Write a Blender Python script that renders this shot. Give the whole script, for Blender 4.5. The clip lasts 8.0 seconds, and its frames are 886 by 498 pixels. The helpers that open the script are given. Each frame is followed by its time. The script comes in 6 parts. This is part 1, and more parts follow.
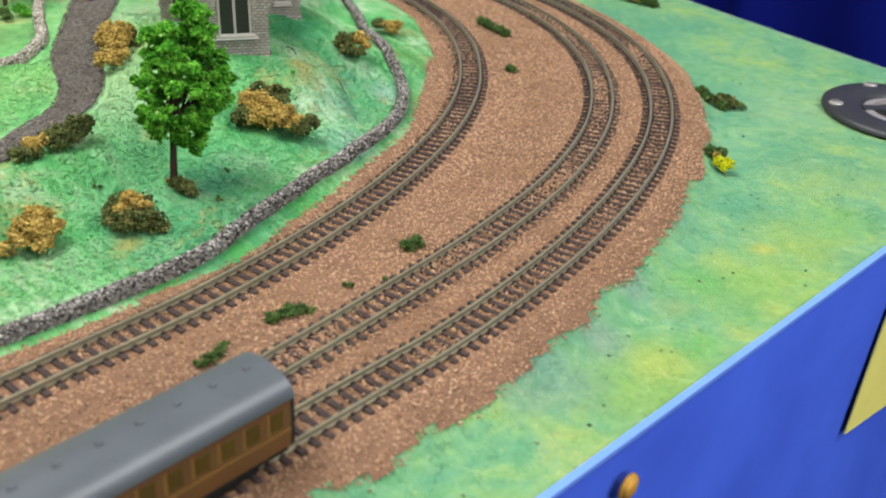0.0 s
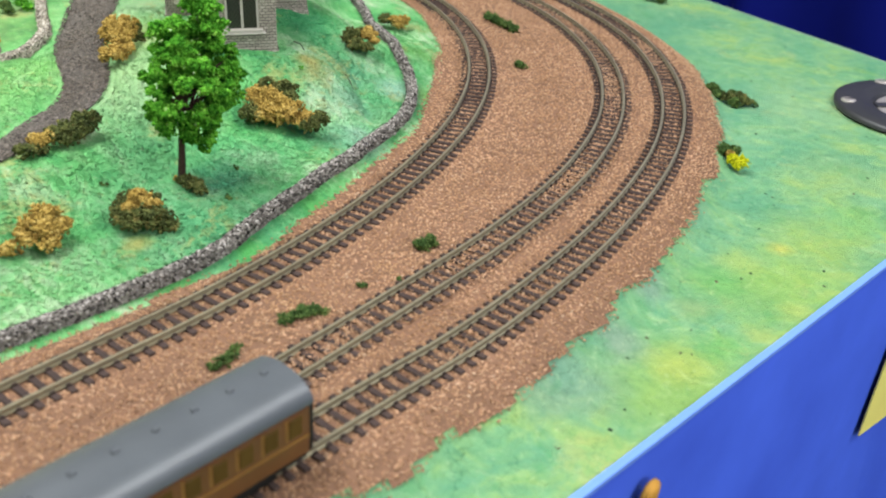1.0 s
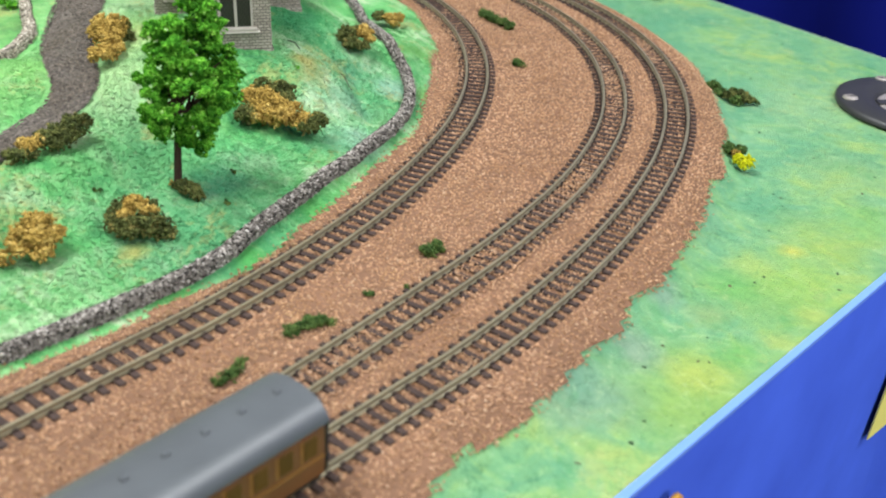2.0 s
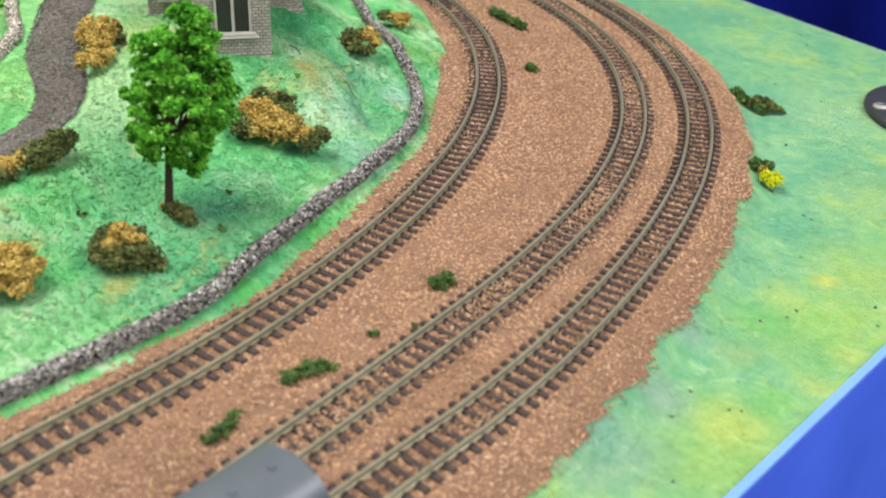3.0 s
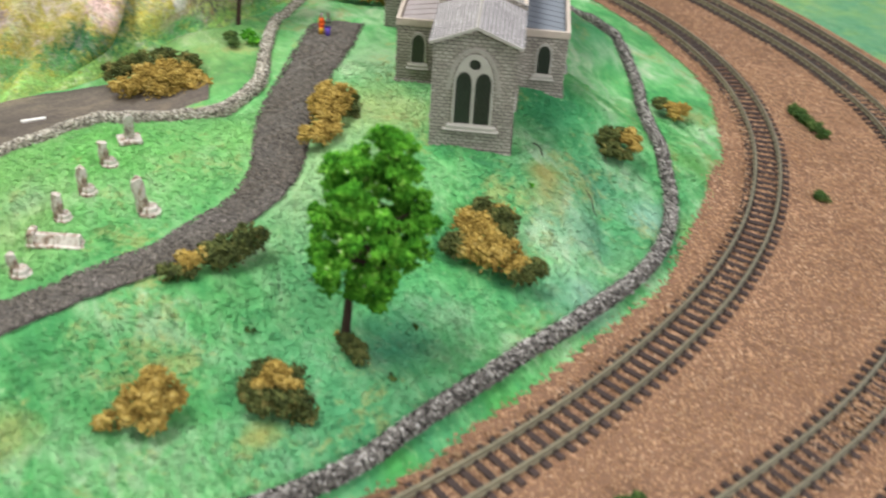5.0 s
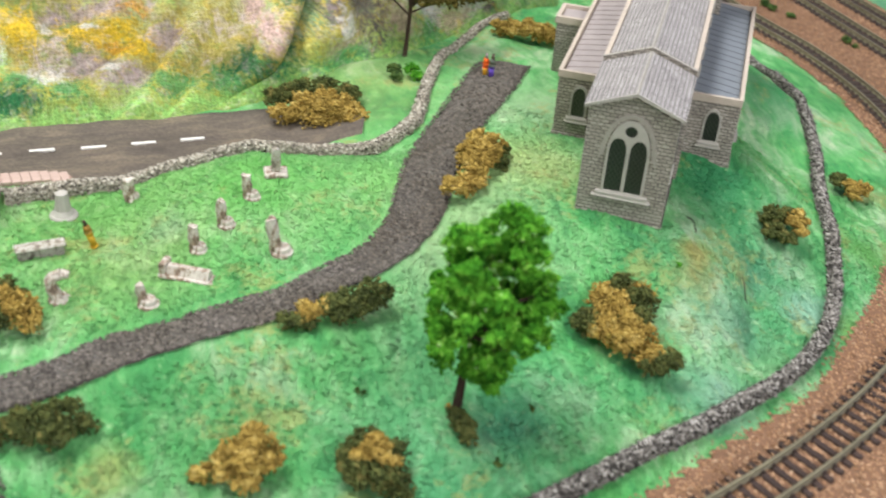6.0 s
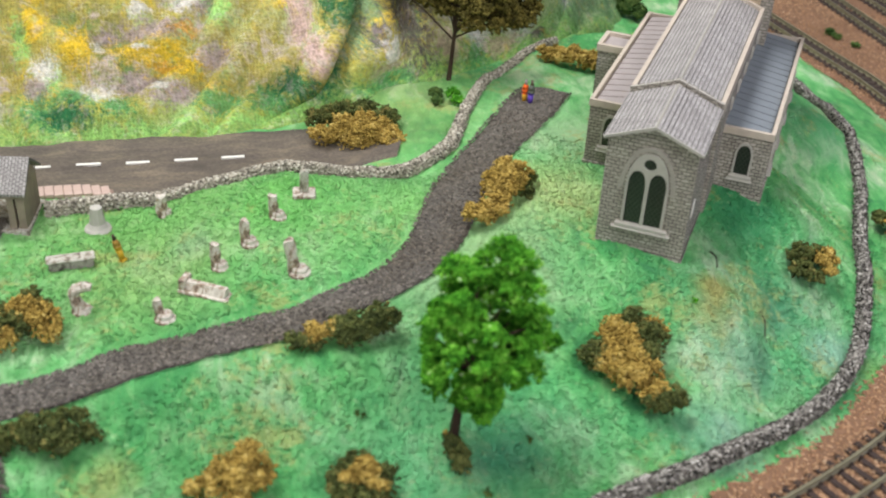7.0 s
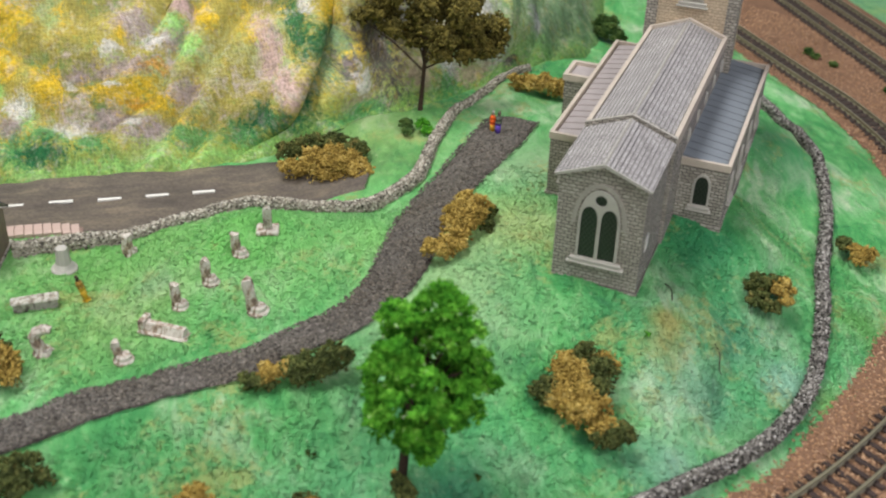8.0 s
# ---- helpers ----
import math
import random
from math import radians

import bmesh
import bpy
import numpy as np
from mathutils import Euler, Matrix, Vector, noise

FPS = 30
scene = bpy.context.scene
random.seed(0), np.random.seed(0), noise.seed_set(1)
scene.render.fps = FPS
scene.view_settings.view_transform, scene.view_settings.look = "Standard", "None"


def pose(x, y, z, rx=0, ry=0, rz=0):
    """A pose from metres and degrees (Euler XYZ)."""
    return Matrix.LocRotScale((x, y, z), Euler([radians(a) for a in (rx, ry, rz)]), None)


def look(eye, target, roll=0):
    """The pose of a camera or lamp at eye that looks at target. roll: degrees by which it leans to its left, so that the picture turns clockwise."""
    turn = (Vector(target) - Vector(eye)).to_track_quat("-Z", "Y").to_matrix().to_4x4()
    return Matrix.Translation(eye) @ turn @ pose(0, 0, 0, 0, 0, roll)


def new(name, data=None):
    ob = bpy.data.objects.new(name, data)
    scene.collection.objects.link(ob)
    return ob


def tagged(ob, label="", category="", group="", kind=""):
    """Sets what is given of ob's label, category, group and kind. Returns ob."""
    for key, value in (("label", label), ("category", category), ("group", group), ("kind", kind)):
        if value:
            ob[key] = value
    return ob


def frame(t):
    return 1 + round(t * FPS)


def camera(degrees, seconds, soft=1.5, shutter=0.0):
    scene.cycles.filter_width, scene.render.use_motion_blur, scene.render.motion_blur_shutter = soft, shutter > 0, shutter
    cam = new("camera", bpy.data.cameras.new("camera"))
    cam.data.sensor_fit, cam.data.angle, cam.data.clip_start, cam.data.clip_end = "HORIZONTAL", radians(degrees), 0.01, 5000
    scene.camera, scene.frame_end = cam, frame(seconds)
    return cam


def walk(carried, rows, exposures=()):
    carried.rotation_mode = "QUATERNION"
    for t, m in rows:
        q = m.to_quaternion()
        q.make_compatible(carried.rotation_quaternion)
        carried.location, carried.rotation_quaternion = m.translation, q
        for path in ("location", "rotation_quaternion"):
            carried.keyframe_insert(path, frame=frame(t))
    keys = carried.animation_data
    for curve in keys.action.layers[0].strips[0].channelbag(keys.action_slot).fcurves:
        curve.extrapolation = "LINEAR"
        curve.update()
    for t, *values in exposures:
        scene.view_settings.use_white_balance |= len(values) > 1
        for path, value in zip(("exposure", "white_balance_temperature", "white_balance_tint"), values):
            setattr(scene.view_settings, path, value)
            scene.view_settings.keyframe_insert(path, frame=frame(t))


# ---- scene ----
cam = camera(46.0, 8.0, soft=2.1, shutter=0.4)
cam.data.dof.use_dof, cam.data.dof.focus_distance, cam.data.dof.aperture_fstop = True, 0.39, 20.0
PATH = [
    (0, (-0.013, 0.004, 0.162), (0.064, 1.756, -0.798), 3.9),
    (0.5, (-0.016, 0.007, 0.162), (0.066, 1.755, -0.806), 4.1),
    (1, (-0.019, 0.01, 0.16), (0.069, 1.758, -0.808), 4.2),
    (2.5, (-0.029, 0.032, 0.157), (0.11, 1.766, -0.828), 4.5),
    (3, (-0.029, 0.048, 0.159), (0.098, 1.771, -0.848), 4.9),
    (3.5, (-0.028, 0.063, 0.157), (0.056, 1.792, -0.844), 5.0),
    (4, (-0.021, 0.08, 0.163), (-0.063, 1.796, -0.863), 5.2),
    (4.5, (-0.016, 0.099, 0.17), (-0.233, 1.785, -0.883), 5.6),
    (5, (-0.017, 0.118, 0.178), (-0.414, 1.753, -0.904), 6.1),
    (6.3, (-0.012, 0.145, 0.188), (-0.779, 1.627, -0.914), 6.0),
    (6.5, (-0.008, 0.147, 0.189), (-0.809, 1.613, -0.911), 5.7),
    (7, (0.004, 0.152, 0.193), (-0.855, 1.588, -0.903), 5.1),
    (7.5, (0.018, 0.16, 0.199), (-0.887, 1.569, -0.894), 4.1),
    (8, (0.018, 0.163, 0.204), (-0.873, 1.586, -0.883), 3.7),
]
EXPOSURES = [(0.0, 0.13), (0.5, 0.22), (1.0, 0.25), (2.5, 0.34), (3.0, 0.33), (3.5, 0.18), (4.0, 0.05), (5.0, 0.03), (6.5, 0.07), (7.0, -0.11), (7.5, -0.27), (8.0, -0.30)]
walk(cam, [(t, look(eye, target, roll)) for t, eye, target, roll in PATH], EXPOSURES)

# ---- light: unseen hall lamps and added fill ----
def srgb(r, g, b):
    return tuple(((c / 255 + 0.055) / 1.055) ** 2.4 if c > 10 else c / 255 / 12.92 for c in (r, g, b)) + (1.0,)


world = bpy.data.worlds.new("hall_air")
world.use_nodes = True
world.node_tree.nodes["Background"].inputs[0].default_value = (0.75, 0.82, 1.0, 1)
world.node_tree.nodes["Background"].inputs[1].default_value = 0.25
scene.world = world


def strip_lamp(x, y, z, sx, sy, watts, colour=(0.95, 0.98, 1.0)):
    data = bpy.data.lights.new("unseen_lamp", "AREA")
    data.shape, data.size, data.size_y, data.energy, data.color = "RECTANGLE", sx, sy, watts, colour
    ob = new("unseen_lamp", data)
    ob.matrix_world = look((x, y, z), (-0.05, 0.42, 0))
    return ob


# two assumed overhead lamps, a low one added for the drape, a weak fill
for x, y, z, sx, sy, w in ((-0.56, 0.34, 1.15, 0.9, 0.3, 19), (0.75, 0.18, 1.15, 0.9, 0.3, 12), (0.9, -1.1, 0.95, 1.2, 0.6, 17), (-1.1, -0.5, 1.3, 0.8, 0.4, 5)):
    strip_lamp(x, y, z, sx, sy, w)


# ---- materials ----
def material(name, rough=0.8, metal=0.0, spec=0.3):
    m = bpy.data.materials.new(name)
    m.use_nodes = True
    nt = m.node_tree
    b = nt.nodes["Principled BSDF"]
    b.inputs["Roughness"].default_value = rough
    b.inputs["Metallic"].default_value = metal
    b.inputs["Specular IOR Level"].default_value = spec
    return m, nt, b


def node(nt, kind, **values):
    n = nt.nodes.new(kind)
    for k, v in values.items():
        n.inputs[k.replace("_", " ")].default_value = v
    return n


def spot_coords(nt, stretch=(1, 1, 1), turn=0.0):
    tc = nt.nodes.new("ShaderNodeTexCoord")
    first = nt.nodes.new("ShaderNodeMapping")
    first.inputs["Rotation"].default_value = (0, 0, -turn)
    nt.links.new(tc.outputs["Object"], first.inputs["Vector"])
    mp = nt.nodes.new("ShaderNodeMapping")
    mp.inputs["Scale"].default_value = stretch
    nt.links.new(first.outputs["Vector"], mp.inputs["Vector"])
    return mp.outputs["Vector"]


def noise_tex(nt, vec, scale, detail=3.0, rough=0.55, distort=0.0):
    n = nt.nodes.new("ShaderNodeTexNoise")
    n.inputs["Scale"].default_value = scale
    n.inputs["Detail"].default_value = detail
    n.inputs["Roughness"].default_value = rough
    n.inputs["Distortion"].default_value = distort
    nt.links.new(vec, n.inputs["Vector"])
    return n.outputs["Fac"]


def ramp(nt, fac, stops):
    r = nt.nodes.new("ShaderNodeValToRGB")
    r.color_ramp.elements[0].position, r.color_ramp.elements[0].color = stops[0]
    r.color_ramp.elements[1].position, r.color_ramp.elements[1].color = stops[-1]
    for p, c in stops[1:-1]:
        e = r.color_ramp.elements.new(p)
        e.color = c
    nt.links.new(fac, r.inputs["Fac"])
    return r.outputs["Color"]


def blend(nt, fac, a, b, mode="MIX"):
    m = nt.nodes.new("ShaderNodeMix")
    m.data_type, m.blend_type = "RGBA", mode
    for v, i in ((fac, 0), (a, 6), (b, 7)):
        if isinstance(v, (int, float, tuple)):
            m.inputs[i].default_value = v
        else:
            nt.links.new(v, m.inputs[i])
    return m.outputs[2]


def step(nt, fac, lo, hi):
    n = nt.nodes.new("ShaderNodeMapRange")
    n.inputs["From Min"].default_value, n.inputs["From Max"].default_value = lo, hi
    n.clamp = True
    nt.links.new(fac, n.inputs["Value"])
    return n.outputs["Result"]


def bump(nt, b, height, strength, distance):
    n = nt.nodes.new("ShaderNodeBump")
    n.inputs["Strength"].default_value, n.inputs["Distance"].default_value = strength, distance
    nt.links.new(height, n.inputs["Height"])
    nt.links.new(n.outputs["Normal"], b.inputs["Normal"])


def island(nt):
    return nt.nodes.new("ShaderNodeNewGeometry").outputs["Random Per Island"]


def grain_material(name, stops, fine=900.0, rough=0.9, speck=0.25, single=False, patches=False, spot_tints=()):
    """Loose bits: one tint for each bit, with a fine mottle on it."""
    m, nt, b = material(name, rough, 0, 0.15)
    base = ramp(nt, nt.nodes.new("ShaderNodeObjectInfo").outputs["Random"] if single else island(nt), stops)
    v = spot_coords(nt)
    mott = ramp(nt, noise_tex(nt, v, fine, 2), [(0.4, (0.6, 0.6, 0.6, 1)), (0.6, (1.15, 1.15, 1.15, 1))])
    col = blend(nt, speck * 2, base, blend(nt, 1.0, base, mott, "MULTIPLY"))
    for x, y, r, tint in spot_tints:
        col = blend(nt, scaled(nt, near_spot(nt, spot_coords(nt, (1, 1, 0)), x, y, r, 0.0, 5, 0.7), 0.75), col, blend(nt, 1.0, col, tint, "MULTIPLY"))
    if patches:
        drift = ramp(nt, noise_tex(nt, v, 34, 4, 0.65), [(0.34, (0.82, 0.78, 0.72, 1)), (0.5, (1, 0.99, 0.96, 1)), (0.66, (1.08, 1.07, 1.08, 1))])
        col = blend(nt, 1.0, col, drift, "MULTIPLY")
    nt.links.new(col, b.inputs["Base Color"])
    return m


def foam_material(name, stops):
    """Scenic foam: tints drift over some millimetres, each crumb differs a little."""
    m, nt, b = material(name, 1.0, 0, 0.08)
    v = spot_coords(nt)
    drift = step(nt, noise_tex(nt, v, 260, 3, 0.6), 0.34, 0.66)
    col = ramp(nt, blend_value(nt, drift, island(nt), 0.4), stops)
    fine = ramp(nt, noise_tex(nt, v, 2600, 2), [(0.42, (0.55, 0.55, 0.5, 1)), (0.58, (1.2, 1.2, 1.15, 1))])
    nt.links.new(blend(nt, 0.8, col, blend(nt, 1.0, col, fine, "MULTIPLY")), b.inputs["Base Color"])
    return m


def plain(name, colour, rough=0.6, metal=0.0, vary=0.2, scale=300.0, relief=0.0, spec=0.3):
    m, nt, b = material(name, rough, metal, spec)
    v = spot_coords(nt)
    f = noise_tex(nt, v, scale, 4)
    f2 = noise_tex(nt, v, scale * 0.13, 3)
    lo = tuple(c * (1 - vary) for c in colour[:3]) + (1,)
    hi = tuple(min(1, c * (1 + vary)) for c in colour[:3]) + (1,)
    a = ramp(nt, f, [(0.3, lo), (0.7, hi)])
    c = blend(nt, 0.5, a, ramp(nt, f2, [(0.3, lo), (0.7, hi)]))
    nt.links.new(c, b.inputs["Base Color"])
    if relief:
        bump(nt, b, f, 0.6, relief)
    return m


def near_spot(nt, v, x, y, r, z=0.012, detail=3, rough=0.6):
    """1 at a spot of the plan, fading to 0 at r, with a ragged rim."""
    sub = nt.nodes.new("ShaderNodeVectorMath")
    sub.operation = "SUBTRACT"
    sub.inputs[1].default_value = (x, y, z)
    nt.links.new(v, sub.inputs[0])
    ln = nt.nodes.new("ShaderNodeVectorMath")
    ln.operation = "LENGTH"
    nt.links.new(sub.outputs[0], ln.inputs[0])
    rag = nt.nodes.new("ShaderNodeMath")
    rag.operation = "MULTIPLY_ADD"
    rag.inputs[1].default_value, rag.inputs[2].default_value = 1.2 * r, -0.6 * r
    nt.links.new(noise_tex(nt, v, 0.9 / r, detail, rough), rag.inputs[0])
    add = nt.nodes.new("ShaderNodeMath")
    add.operation = "ADD"
    nt.links.new(ln.outputs["Value"], add.inputs[0])
    nt.links.new(rag.outputs[0], add.inputs[1])
    return step(nt, add.outputs[0], r, 0.25 * r)


def vector_math(nt, op, a, b):
    n = nt.nodes.new("ShaderNodeVectorMath")
    n.operation = op
    for value, socket in ((a, n.inputs[0]), (b, n.inputs[1])):
        if isinstance(value, tuple):
            socket.default_value = value
        else:
            nt.links.new(value, socket)
    return n.outputs[0]


def cloth_noise(nt, vec, scale, detail, rough):
    n = node(nt, "ShaderNodeTexNoise", Scale=scale, Detail=detail, Roughness=rough)
    nt.links.new(vec, n.inputs["Vector"])
    return n.outputs["Color"]


def painted_green(name, stops, patch, warm, seedling, grit, zones=(), warmth=0.5, stroke=((1, 0.45, 1), 0.7), strokes=0.0, crackle=0.0):
    """Scenic paint dabbed on plaster: patches, brush marks, crumbs with painted-in shading; zones: x, y, radius, tint,
    share.
    """
    m, nt, b = material(name, 0.56, 0, 0.42)
    v = spot_coords(nt)
    vb = spot_coords(nt, *stroke)
    big = noise_tex(nt, v, patch, 3, 0.6, 0.6)
    mid = noise_tex(nt, vb, patch * 5, 4, 0.65, 1.2)
    fine = noise_tex(nt, v, 900, 3, 0.65)
    col = ramp(nt, blend_value(nt, big, mid, 0.42), stops)
    flat = spot_coords(nt, (1, 1, 0))
    for x, y, r, tint, share in zones:
        col = blend(nt, scaled(nt, near_spot(nt, flat, x, y, r, 0.0, 5, 0.7), share), col, tint)
    w = step(nt, blend_value(nt, noise_tex(nt, v, patch * 1.7 + seedling, 4, 0.65, 0.4), noise_tex(nt, v, 330, 4, 0.75), 0.35), 0.55, 0.62)
    col = blend(nt, scaled(nt, w, warmth), col, warm)
    dabs = ramp(nt, noise_tex(nt, vb, 230, 4, 0.7), [(0.36, (0.66, 0.76, 0.72, 1)), (0.5, (1, 1, 1, 1)), (0.64, (1.28, 1.16, 1.2, 1))])
    col = blend(nt, 0.3 + 0.05 * grit + strokes, col, blend(nt, 1.0, col, dabs, "MULTIPLY"))
    # relief shading in the colour: pits of the bump height darker, tops paler
    crumbs = ramp(nt, fine, [(0.36, (0.60, 0.68, 0.63, 1)), (0.44, (0.94, 0.96, 0.95, 1)), (0.56, (1.02, 1.02, 1.02, 1)), (0.66, (1.25, 1.16, 1.2, 1))])
    col = blend(nt, 0.30 * grit, col, blend(nt, 1.0, col, crumbs, "MULTIPLY"))
    drag = step(nt, noise_tex(nt, vb, 75 + seedling, 7, 0.78, 1.6), 0.55, 0.66)
    col = blend(nt, scaled(nt, drag, 0.38), col, blend(nt, 0.6, col, srgb(214, 236, 176)))
    deep = step(nt, noise_tex(nt, vb, 62 + seedling, 6, 0.75, 1.2), 0.45, 0.36)
    col = blend(nt, scaled(nt, deep, 0.45), col, blend(nt, 0.7, col, srgb(58, 150, 84)))
    flecks = step(nt, noise_tex(nt, v, 430 + seedling, 3, 0.6), 0.63, 0.68)
    col = blend(nt, scaled(nt, flecks, 0.3 * grit), col, srgb(214, 230, 180))
    burrs = step(nt, noise_tex(nt, v, 210 + seedling, 5, 0.75), 0.655, 0.69)
    col = blend(nt, scaled(nt, burrs, 0.12 + 0.03 * grit), col, srgb(46, 92, 66))
    if crackle:
        web = nt.nodes.new("ShaderNodeTexVoronoi")
        web.feature = "DISTANCE_TO_EDGE"
        web.inputs["Scale"].default_value = 95
        wander = vector_math(nt, "MULTIPLY", cloth_noise(nt, v, 120, 4, 0.7), (0.016, 0.016, 0.016))
        nt.links.new(vector_math(nt, "ADD", v, wander), web.inputs["Vector"])
        gaps = nt.nodes.new("ShaderNodeMath")
        gaps.operation = "MULTIPLY"
        nt.links.new(step(nt, web.outputs["Distance"], 0.045, 0.0), gaps.inputs[0])
        nt.links.new(step(nt, noise_tex(nt, v, 34, 4, 0.65), 0.46, 0.60), gaps.inputs[1])
        col = blend(nt, scaled(nt, gaps.outputs[0], crackle), col, blend(nt, 1.0, col, (0.45, 0.60, 0.55, 1), "MULTIPLY"))
    nt.links.new(col, b.inputs["Base Color"])
    bump(nt, b, blend_value(nt, blend_value(nt, fine, noise_tex(nt, v, 1700, 3, 0.7), 0.3), noise_tex(nt, vb, 320, 6, 0.78, 0.4), 0.57), 0.3 + 0.7 * grit, 0.0042)
    return m


def blend_value(nt, a, b, k):
    n = nt.nodes.new("ShaderNodeMix")
    n.data_type = "FLOAT"
    n.inputs[0].default_value = k
    nt.links.new(a, n.inputs[2])
    nt.links.new(b, n.inputs[3])
    return n.outputs[0]


def scaled(nt, a, k):
    n = nt.nodes.new("ShaderNodeMath")
    n.operation = "MULTIPLY"
    n.inputs[1].default_value = k
    nt.links.new(a, n.inputs[0])
    return n.outputs[0]


def masonry(name, light, dark, joint, w, h, tilt=False, relief=0.00025):
    """Printed and embossed card: courses of stone or slate."""
    m, nt, b = material(name, 0.8, 0, 0.25)
    tc = nt.nodes.new("ShaderNodeTexCoord")
    sep = nt.nodes.new("ShaderNodeSeparateXYZ")
    nt.links.new(tc.outputs["Object"], sep.inputs[0])
    add = nt.nodes.new("ShaderNodeMath")
    add.operation = "ADD"
    com = nt.nodes.new("ShaderNodeCombineXYZ")
    if tilt:
        nt.links.new(sep.outputs["Y"], com.inputs[0])
        nt.links.new(sep.outputs["X"], com.inputs[1])
    else:
        nt.links.new(sep.outputs["X"], add.inputs[0])
        nt.links.new(sep.outputs["Y"], add.inputs[1])
        nt.links.new(add.outputs[0], com.inputs[0])
        nt.links.new(sep.outputs["Z"], com.inputs[1])
    br = nt.nodes.new("ShaderNodeTexBrick")
    for k, val in (("Scale", 1.0), ("Brick Width", w), ("Row Height", h), ("Mortar Size", h * 0.13), ("Mortar Smooth", 0.3), ("Bias", 0.0)):
        br.inputs[k].default_value = val
    br.inputs["Color1"].default_value, br.inputs["Color2"].default_value, br.inputs["Mortar"].default_value = light, dark, joint
    nt.links.new(com.outputs[0], br.inputs["Vector"])
    v = spot_coords(nt)
    wear = ramp(nt, noise_tex(nt, v, 130, 4), [(0.3, (0.84, 0.83, 0.82, 1)), (0.7, (1.08, 1.07, 1.05, 1))])
    fine = ramp(nt, noise_tex(nt, v, 1500, 3), [(0.3, (0.8, 0.8, 0.8, 1)), (0.7, (1.15, 1.15, 1.15, 1))])
    c = blend(nt, 1.0, br.outputs["Color"], wear, "MULTIPLY")
    c = blend(nt, 1.0, c, fine, "MULTIPLY")
    nt.links.new(c, b.inputs["Base Color"])
    inv = nt.nodes.new("ShaderNodeMath")
    inv.operation = "SUBTRACT"
    inv.inputs[0].default_value = 1.0
    nt.links.new(br.outputs["Fac"], inv.inputs[1])
    bump(nt, b, inv.outputs[0], 0.8, relief)
    return m


def leaded(name):
    """Dark glass printed with a diamond lattice."""
    m, nt, b = material(name, 0.3, 0, 0.5)
    v = spot_coords(nt)
    lines = []
    for turn in (0.6, -0.6):
        mp = nt.nodes.new("ShaderNodeMapping")
        mp.inputs["Rotation"].default_value = (0, turn, 0)
        nt.links.new(v, mp.inputs["Vector"])
        w = nt.nodes.new("ShaderNodeTexWave")
        w.bands_direction = "X"
        w.inputs["Scale"].default_value = 280
        nt.links.new(mp.outputs["Vector"], w.inputs["Vector"])
        lines.append(step(nt, w.outputs["Fac"], 0.86, 0.98))
    both = nt.nodes.new("ShaderNodeMath")
    both.operation = "MAXIMUM"
    nt.links.new(lines[0], both.inputs[0])
    nt.links.new(lines[1], both.inputs[1])
    nt.links.new(blend(nt, both.outputs[0], srgb(32, 36, 31), srgb(66, 68, 60)), b.inputs["Base Color"])
    return m


YARD_ZONES = ((-0.035, 0.420, 0.050, srgb(94, 172, 128), 0.5), (-0.045, 0.395, 0.020, srgb(190, 222, 190), 0.4), (-0.075, 0.300, 0.040, srgb(92, 174, 128), 0.5), (-0.115, 0.375, 0.035, srgb(190, 224, 168), 0.65),
              (-0.055, 0.405, 0.009, srgb(200, 178, 108), 0.5), (-0.225, 0.345, 0.075, srgb(144, 202, 104), 0.65), (-0.180, 0.395, 0.065, srgb(152, 214, 124), 0.6), (-0.140, 0.470, 0.040, srgb(176, 218, 158), 0.5), (-0.216, 0.470, 0.045, srgb(170, 182, 104), 0.5), (-0.100, 0.340, 0.030, srgb(120, 200, 136), 0.45), (-0.140, 0.285, 0.050, srgb(84, 166, 94), 0.65), (-0.085, 0.285, 0.035, srgb(82, 160, 106), 0.55), (-0.072, 0.340, 0.030, srgb(98, 188, 126), 0.6), (-0.100, 0.310, 0.025, srgb(110, 192, 130), 0.5), (-0.036, 0.372, 0.016, srgb(180, 214, 194), 0.6), (-0.126, 0.400, 0.030, srgb(186, 222, 156), 0.6), (-0.195, 0.320, 0.030, srgb(168, 204, 120), 0.5))
